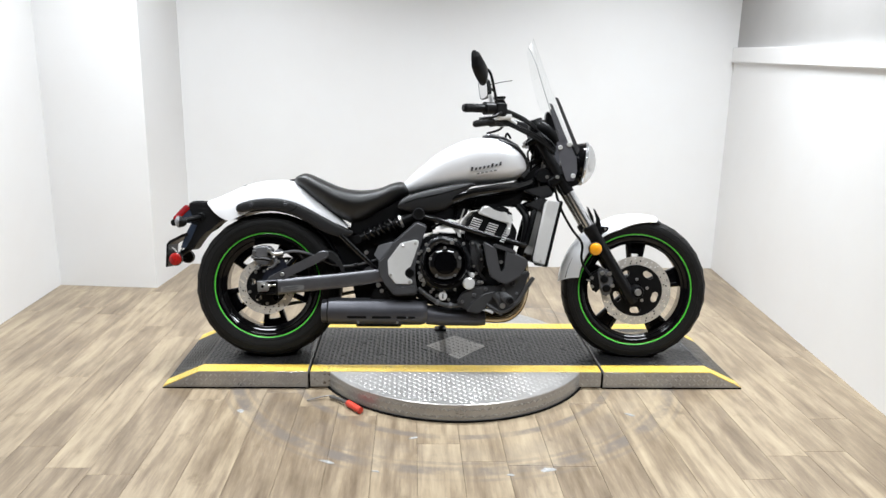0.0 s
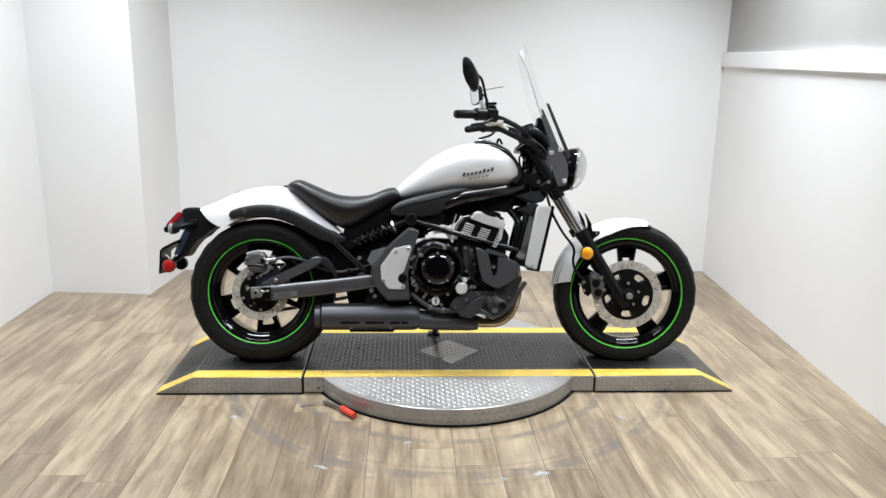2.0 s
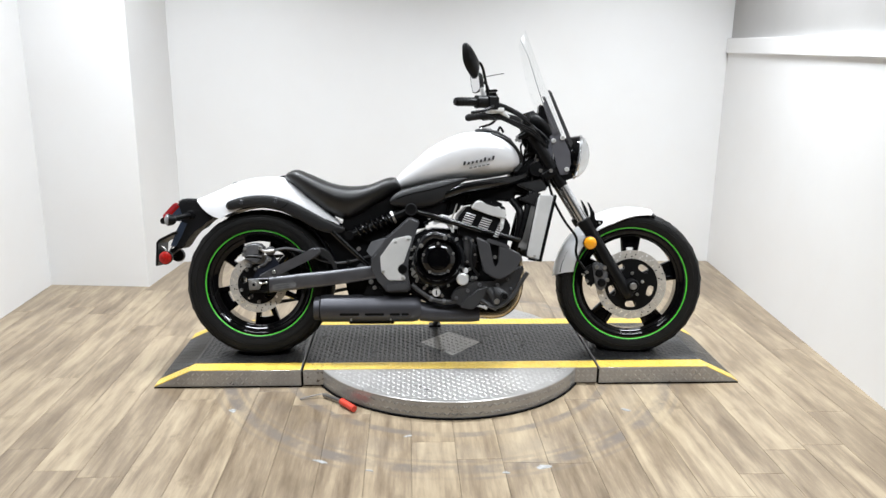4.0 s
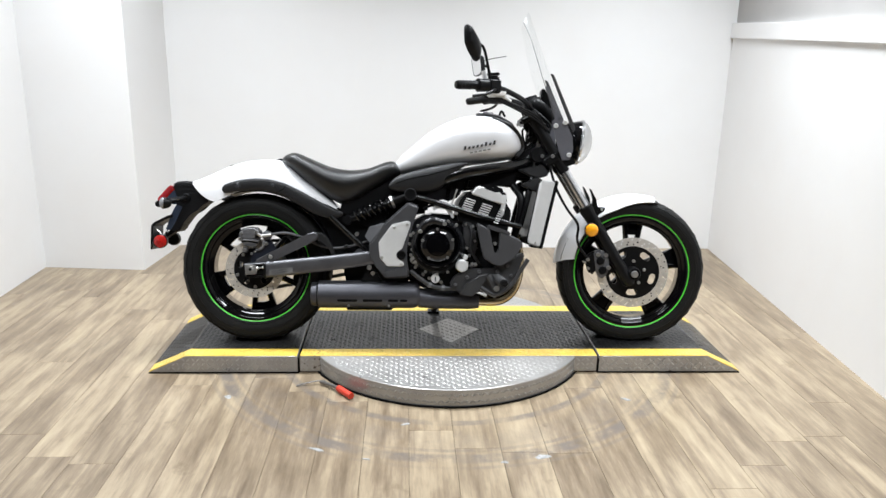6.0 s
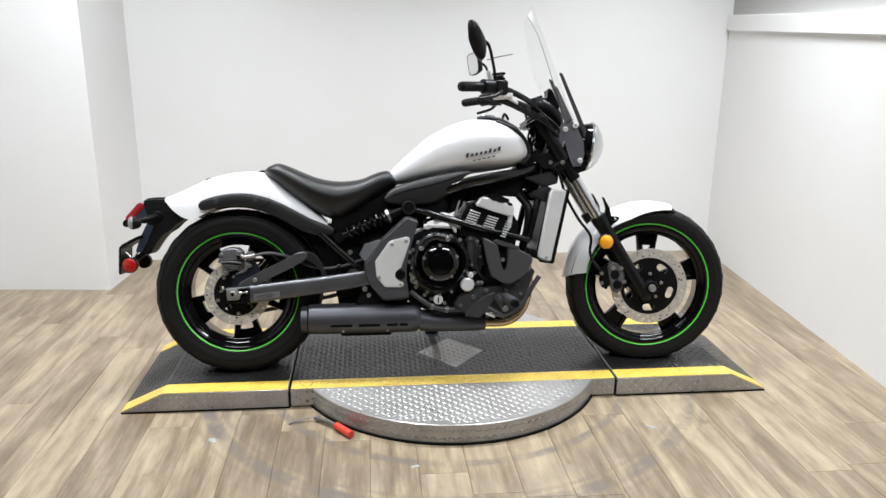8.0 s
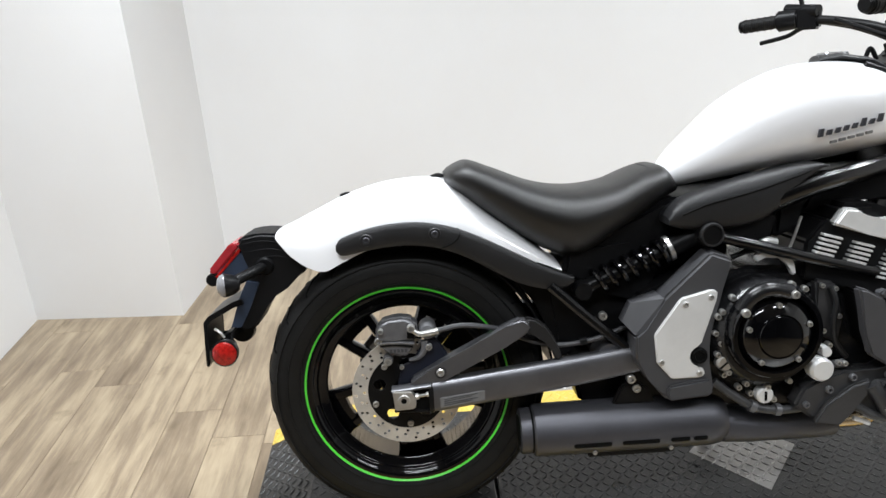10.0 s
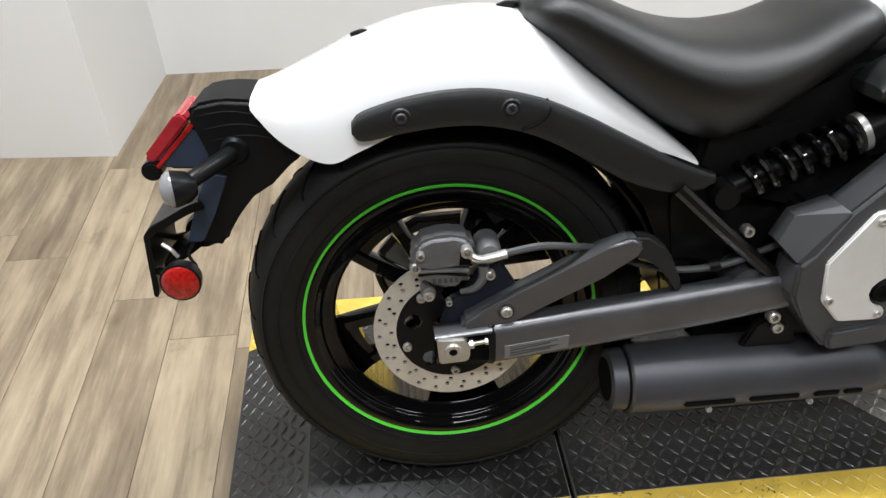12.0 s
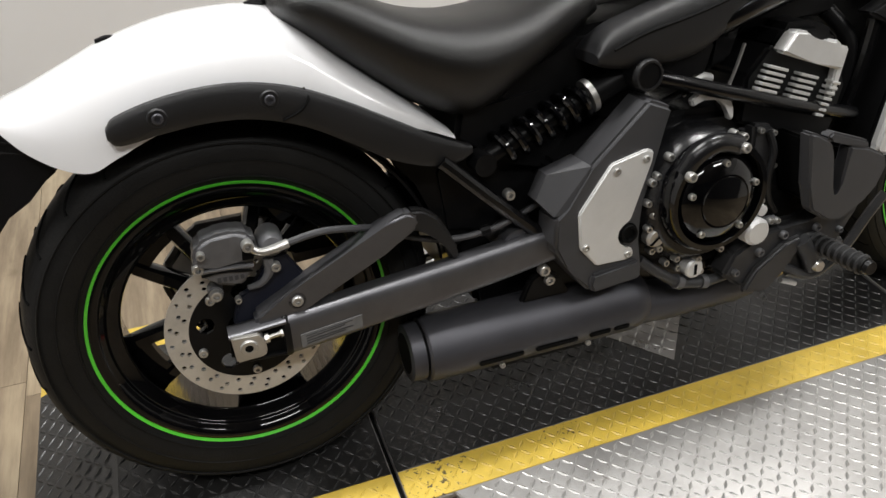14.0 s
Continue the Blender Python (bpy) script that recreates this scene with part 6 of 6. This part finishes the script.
for k, (y0, z0) in enumerate(((-0.30, 1.020), (-0.285, 1.012), (-0.27, 1.03))):
    part("bar_cable", tube([(0.93 + 0.02 * k, y0, z0), (1.01, -0.25, 1.000 + 0.008 * k), (1.08, -0.21, 0.972 + 0.006 * k), (1.17, -0.15, 0.930 + 0.01 * k), (1.235, -0.10, 0.880)], 0.0042, 8, 5), BLACK, mc, m=HBAR)
part("clutch_perch", rod((0.98, 0.29, 1.07), (1.03, 0.22, 1.062), 0.015, 14), BLACK, mc, m=HBAR)
part("whip_wire", tube([(0.945, -0.315, 1.145), (0.985, -0.29, 1.158), (1.04, -0.25, 1.172)], 0.0016, 6), BLACK, mc, m=HBAR)
gg = part("gauge_pod", body_loft([(1.150, 1.030, 1.000, 0.03), (1.170, 1.050, 0.975, 0.055), (1.205, 1.045, 0.950, 0.062), (1.245, 1.01, 0.935, 0.05), (1.262, 0.98, 0.945, 0.03)], 24), BLACK, bike, "black instrument pod", m=STEER)
part("gauge_hood", prism([(1.195, 1.03), (1.200, 1.085), (1.212, 1.085), (1.250, 1.005), (1.235, 1.0)], -0.05, 0.05, 0.006), BLACK, gg, m=STEER)
for s, zz in ((-1, 0), (1, 0), (-0.6, 0.02), (0.55, -0.01)):
    part("control_cable", tube([(1.03, s * 0.24, 1.055), (1.10, s * 0.16, 1.03 + zz), (1.17, s * 0.10, 0.985), (1.21, s * 0.07, 0.92), (1.22, s * 0.06, 0.84), (1.20, s * 0.055, 0.77)], 0.0055, 8), BLACK, gg, "black control cable" if s == -1 else "", m=STEER)
rng = random.Random(11)
for k in range(14):
    sy = rng.choice((-1, 1)) * rng.uniform(0.03, 0.10)
    x0, z0 = rng.uniform(1.12, 1.17), rng.uniform(0.97, 1.03)
    x1, z1 = rng.uniform(1.14, 1.24), rng.uniform(0.72, 0.82)
    bow = rng.uniform(-0.03, 0.05)
    part("loom_cable", tube([(x0, sy, z0), (x0 + 0.04 + bow, sy * 1.15, z0 - 0.08), ((x0 + x1) / 2 + bow, sy * 1.2, (z0 + z1) / 2), (x1, sy, z1)], rng.uniform(0.003, 0.006), 6, 5), BLACK if k % 5 else CABLE, gg, "black wiring and hoses" if k == 0 else "", m=STEER)
for x, y, z in ((1.262, -0.115, 0.945), (1.205, -0.10, 0.80), (1.235, -0.10, 0.765), (1.19, -0.085, 0.845), (1.245, -0.135, 0.80)):
    part("fitting_bolt", bolt(x, y, z, 0.008, 0.008), STEEL, gg, m=STEER)
part("hose_clip", box(1.165, 1.205, -0.095, -0.085, 0.738, 0.748, 0.002), STEEL, gg)
part("ignition_box", box(1.15, 1.23, -0.07, 0.07, 0.86, 0.95, 0.012), BLACK, bike, m=STEER)
part("horn", turned([(0, -0.02), (0.03, -0.02), (0.035, 0.01), (0, 0.01)], 20, (1.18, -0.08, 0.80)), BLACK, bike)
for q in ((1.14, -0.055, 0.86), (1.155, -0.055, 0.83), (1.17, -0.055, 0.805)):
    part("connector", rod(q, (q[0] + 0.04, q[1] - 0.01, q[2] + 0.02), 0.010, 10), BLACK, bike)

# ---- floor ----
def floor_material():
    m = bpy.data.materials.new("wood_look_vinyl")
    m.use_nodes = True
    nt = m.node_tree
    L = nt.links
    b = nt.nodes["Principled BSDF"]
    g = nt.nodes.new("ShaderNodeNewGeometry")
    info = nt.nodes.new("ShaderNodeObjectInfo")
    shift = nt.nodes.new("ShaderNodeVectorMath")
    shift.operation = "SCALE"
    comb = nt.nodes.new("ShaderNodeCombineXYZ")
    L.new(info.outputs["Random"], comb.inputs[0])
    L.new(info.outputs["Random"], comb.inputs[1])
    L.new(comb.outputs[0], shift.inputs[0])
    shift.inputs["Scale"].default_value = 37.0
    addv = nt.nodes.new("ShaderNodeVectorMath")
    L.new(g.outputs["Position"], addv.inputs[0])
    L.new(shift.outputs[0], addv.inputs[1])
    def noise_tex(sx, sy, scale, detail, rough=0.6):
        mp = nt.nodes.new("ShaderNodeMapping")
        mp.inputs["Scale"].default_value = (sx, sy, 1)
        L.new(addv.outputs[0], mp.inputs[0])
        n = nt.nodes.new("ShaderNodeTexNoise")
        n.inputs["Scale"].default_value, n.inputs["Detail"].default_value, n.inputs["Roughness"].default_value = scale, detail, rough
        L.new(mp.outputs[0], n.inputs["Vector"])
        return n
    streak = noise_tex(13, 1.5, 1.6, 8, 0.64)
    fine = noise_tex(60, 2.2, 2.0, 6, 0.6)
    blot = noise_tex(3.4, 1.5, 1.8, 6, 0.6)
    ramp = nt.nodes.new("ShaderNodeValToRGB")
    e = ramp.color_ramp.elements
    e[0].position, e[0].color = 0.22, (0.094, 0.064, 0.038, 1)
    e[1].position, e[1].color = 0.76, (0.392, 0.316, 0.212, 1)
    k = e.new(0.47)
    k.color = (0.216, 0.164, 0.108, 1)
    k = e.new(0.58)
    k.color = (0.297, 0.233, 0.155, 1)
    mixf = nt.nodes.new("ShaderNodeMath")
    mixf.operation = "MULTIPLY_ADD"
    L.new(fine.outputs[0], mixf.inputs[0])
    mixf.inputs[1].default_value = 0.20
    L.new(streak.outputs[0], mixf.inputs[2])
    m2 = nt.nodes.new("ShaderNodeMath")
    m2.operation = "MULTIPLY_ADD"
    L.new(blot.outputs[0], m2.inputs[0])
    m2.inputs[1].default_value = 0.44
    L.new(mixf.outputs[0], m2.inputs[2])
    m3 = nt.nodes.new("ShaderNodeMath")
    m3.operation = "MULTIPLY_ADD"
    L.new(info.outputs["Random"], m3.inputs[0])
    m3.inputs[1].default_value = 0.16
    L.new(m2.outputs[0], m3.inputs[2])
    sub = nt.nodes.new("ShaderNodeMath")
    sub.operation = "SUBTRACT"
    L.new(m3.outputs[0], sub.inputs[0])
    sub.inputs[1].default_value = 0.395
    L.new(sub.outputs[0], ramp.inputs[0])
    # small brown stains
    spot = noise_tex(1, 0.8, 8.5, 4, 0.62)
    sr = nt.nodes.new("ShaderNodeMapRange")
    sr.inputs["From Min"].default_value, sr.inputs["From Max"].default_value, sr.inputs["To Max"].default_value = 0.62, 0.74, 0.65
    L.new(spot.outputs[0], sr.inputs[0])
    stain = nt.nodes.new("ShaderNodeMix")
    stain.data_type = "RGBA"
    L.new(sr.outputs[0], stain.inputs["Factor"])
    L.new(ramp.outputs[0], stain.inputs["A"])
    stain.inputs["B"].default_value = (0.115, 0.082, 0.045, 1)
    # scuffed rings that the turning ramps have worn into the vinyl
    dist = nt.nodes.new("ShaderNodeVectorMath")
    dist.operation = "DISTANCE"
    L.new(g.outputs["Position"], dist.inputs[0])
    dist.inputs[1].default_value = (0.81, 0.06, 0.0)
    wob = noise_tex(3, 3, 2.0, 6, 0.7)
    rings = None
    for r, w, s in ((0.935, 0.036, 0.95), (0.885, 0.014, 0.6), (0.700, 0.024, 0.85), (0.82, 0.08, 0.35), (0.99, 0.012, 0.4)):
        d = nt.nodes.new("ShaderNodeMath")
        d.operation = "SUBTRACT"
        L.new(dist.outputs["Value"], d.inputs[0])
        d.inputs[1].default_value = r
        ab = nt.nodes.new("ShaderNodeMath")
        ab.operation = "ABSOLUTE"
        L.new(d.outputs[0], ab.inputs[0])
        mr = nt.nodes.new("ShaderNodeMapRange")
        mr.interpolation_type = "SMOOTHSTEP"
        mr.inputs["From Min"].default_value, mr.inputs["From Max"].default_value = w * 0.4, w
        mr.inputs["To Min"].default_value, mr.inputs["To Max"].default_value = s, 0.0
        L.new(ab.outputs[0], mr.inputs[0])
        if rings is None:
            rings = mr.outputs[0]
        else:
            mx = nt.nodes.new("ShaderNodeMath")
            mx.operation = "MAXIMUM"
            L.new(rings, mx.inputs[0])
            L.new(mr.outputs[0], mx.inputs[1])
            rings = mx.outputs[0]
    br = nt.nodes.new("ShaderNodeMapRange")
    br.inputs["From Min"].default_value, br.inputs["From Max"].default_value = 0.38, 0.60
    L.new(wob.outputs[0], br.inputs[0])
    mul = nt.nodes.new("ShaderNodeMath")
    mul.operation = "MULTIPLY"
    L.new(rings, mul.inputs[0])
    L.new(br.outputs[0], mul.inputs[1])
    mix = nt.nodes.new("ShaderNodeMix")
    mix.data_type = "RGBA"
    L.new(mul.outputs[0], mix.inputs["Factor"])
    L.new(stain.outputs["Result"], mix.inputs["A"])
    mix.inputs["B"].default_value = (0.140, 0.118, 0.100, 1)
    L.new(mix.outputs["Result"], b.inputs["Base Color"])
    rr = nt.nodes.new("ShaderNodeMapRange")
    rr.inputs["To Min"].default_value, rr.inputs["To Max"].default_value = 0.25, 0.45
    L.new(blot.outputs[0], rr.inputs[0])
    L.new(rr.outputs[0], b.inputs["Roughness"])
    b.inputs["Specular IOR Level"].default_value = 0.62
    bp = nt.nodes.new("ShaderNodeBump")
    bp.inputs["Strength"].default_value, bp.inputs["Distance"].default_value = 0.12, 0.001
    L.new(fine.outputs[0], bp.inputs["Height"])
    L.new(bp.outputs[0], b.inputs["Normal"])
    return m


VINYLWOOD = floor_material()
SEAM = mat("dark_floor_seam", (0.235, 0.19, 0.14), 0.7, 0.0, 0.3, 20)

TORN = mat("torn_vinyl_backing", (0.40, 0.40, 0.39), 0.7, 0.0, 0.5, 60, 0.4, 200)


def floor():
    base = tagged(part("floor", box(-1.7, 4.3, -5.4, 2.3, -0.12, -0.004), SEAM), "wood-look vinyl plank floor, pale brown with grey streaks", "floor", "", "structure")
    w, ln = 0.152, 1.22
    me = None
    rng = random.Random(4)
    spots = []
    for i in range(-11, 29):
        off = rng.random() * ln
        for j in range(-6, 4):
            x0 = i * w + 0.04
            y0 = j * ln + off - 0.6
            if x0 > 3.2 or y0 > 2.2 or y0 < -5.3:
                continue
            spots.append((x0 + w / 2, y0 + ln / 2))
    spots.sort(key=lambda p: (p[0] - 0.6) ** 2 + (p[1] + 0.3) ** 2)
    bm = box(-w / 2 + 0.0005, w / 2 - 0.0005, -ln / 2 + 0.0005, ln / 2 - 0.0005, -0.0045, 0.0, 0.0004, 1)
    me = bpy.data.meshes.new("plank")
    bm.to_mesh(me)
    bm.free()
    me.materials.append(VINYLWOOD)
    for p in spots[:300]:
        ob = new("plank", me)
        ob.location = (p[0], p[1], 0)
        ob.parent = base
    rest = bmesh.new()
    for p in spots[300:]:
        b2 = box(-w / 2 + 0.0005, w / 2 - 0.0005, -ln / 2 + 0.0005, ln / 2 - 0.0005, -0.0045, 0.0)
        bmesh.ops.translate(b2, verts=b2.verts, vec=(p[0], p[1], 0))
        add(rest, b2)
    # torn spots along the worn rings
    for px, py, sx, sy, turn in ((0.345, -0.810, 0.030, 0.009, -25), (1.082, -0.866, 0.030, 0.013, 12), (0.637, -0.645, 0.018, 0.007, 10), (0.955, -0.897, 0.012, 0.007, 5),
                                 (1.471, -0.460, 0.022, 0.008, -35), (-0.025, -0.432, 0.022, 0.012, -60), (0.511, -0.871, 0.016, 0.005, -15)):
        sc = bmesh.new()
        rim = []
        for q in range(11):
            a = 2 * math.pi * q / 11
            k = rng.uniform(0.6, 1.15)
            rim.append((sx * k * math.cos(a), sy * k * math.sin(a)))
        low = [sc.verts.new((x * 1.1, y * 1.1, 0.0002)) for x, y in rim]
        top = [sc.verts.new((x, y, 0.0012)) for x, y in rim]
        sc.faces.new(top)
        for q in range(11):
            sc.faces.new((low[q], low[(q + 1) % 11], top[(q + 1) % 11], top[q]))
        part("torn_spot", sc, TORN, base, m=pose(px, py, 0, 0, 0, turn))
    if rest.verts:
        tagged(part("outer_planks", rest, VINYLWOOD, base), kind="stuff")
    else:
        rest.free()


floor()
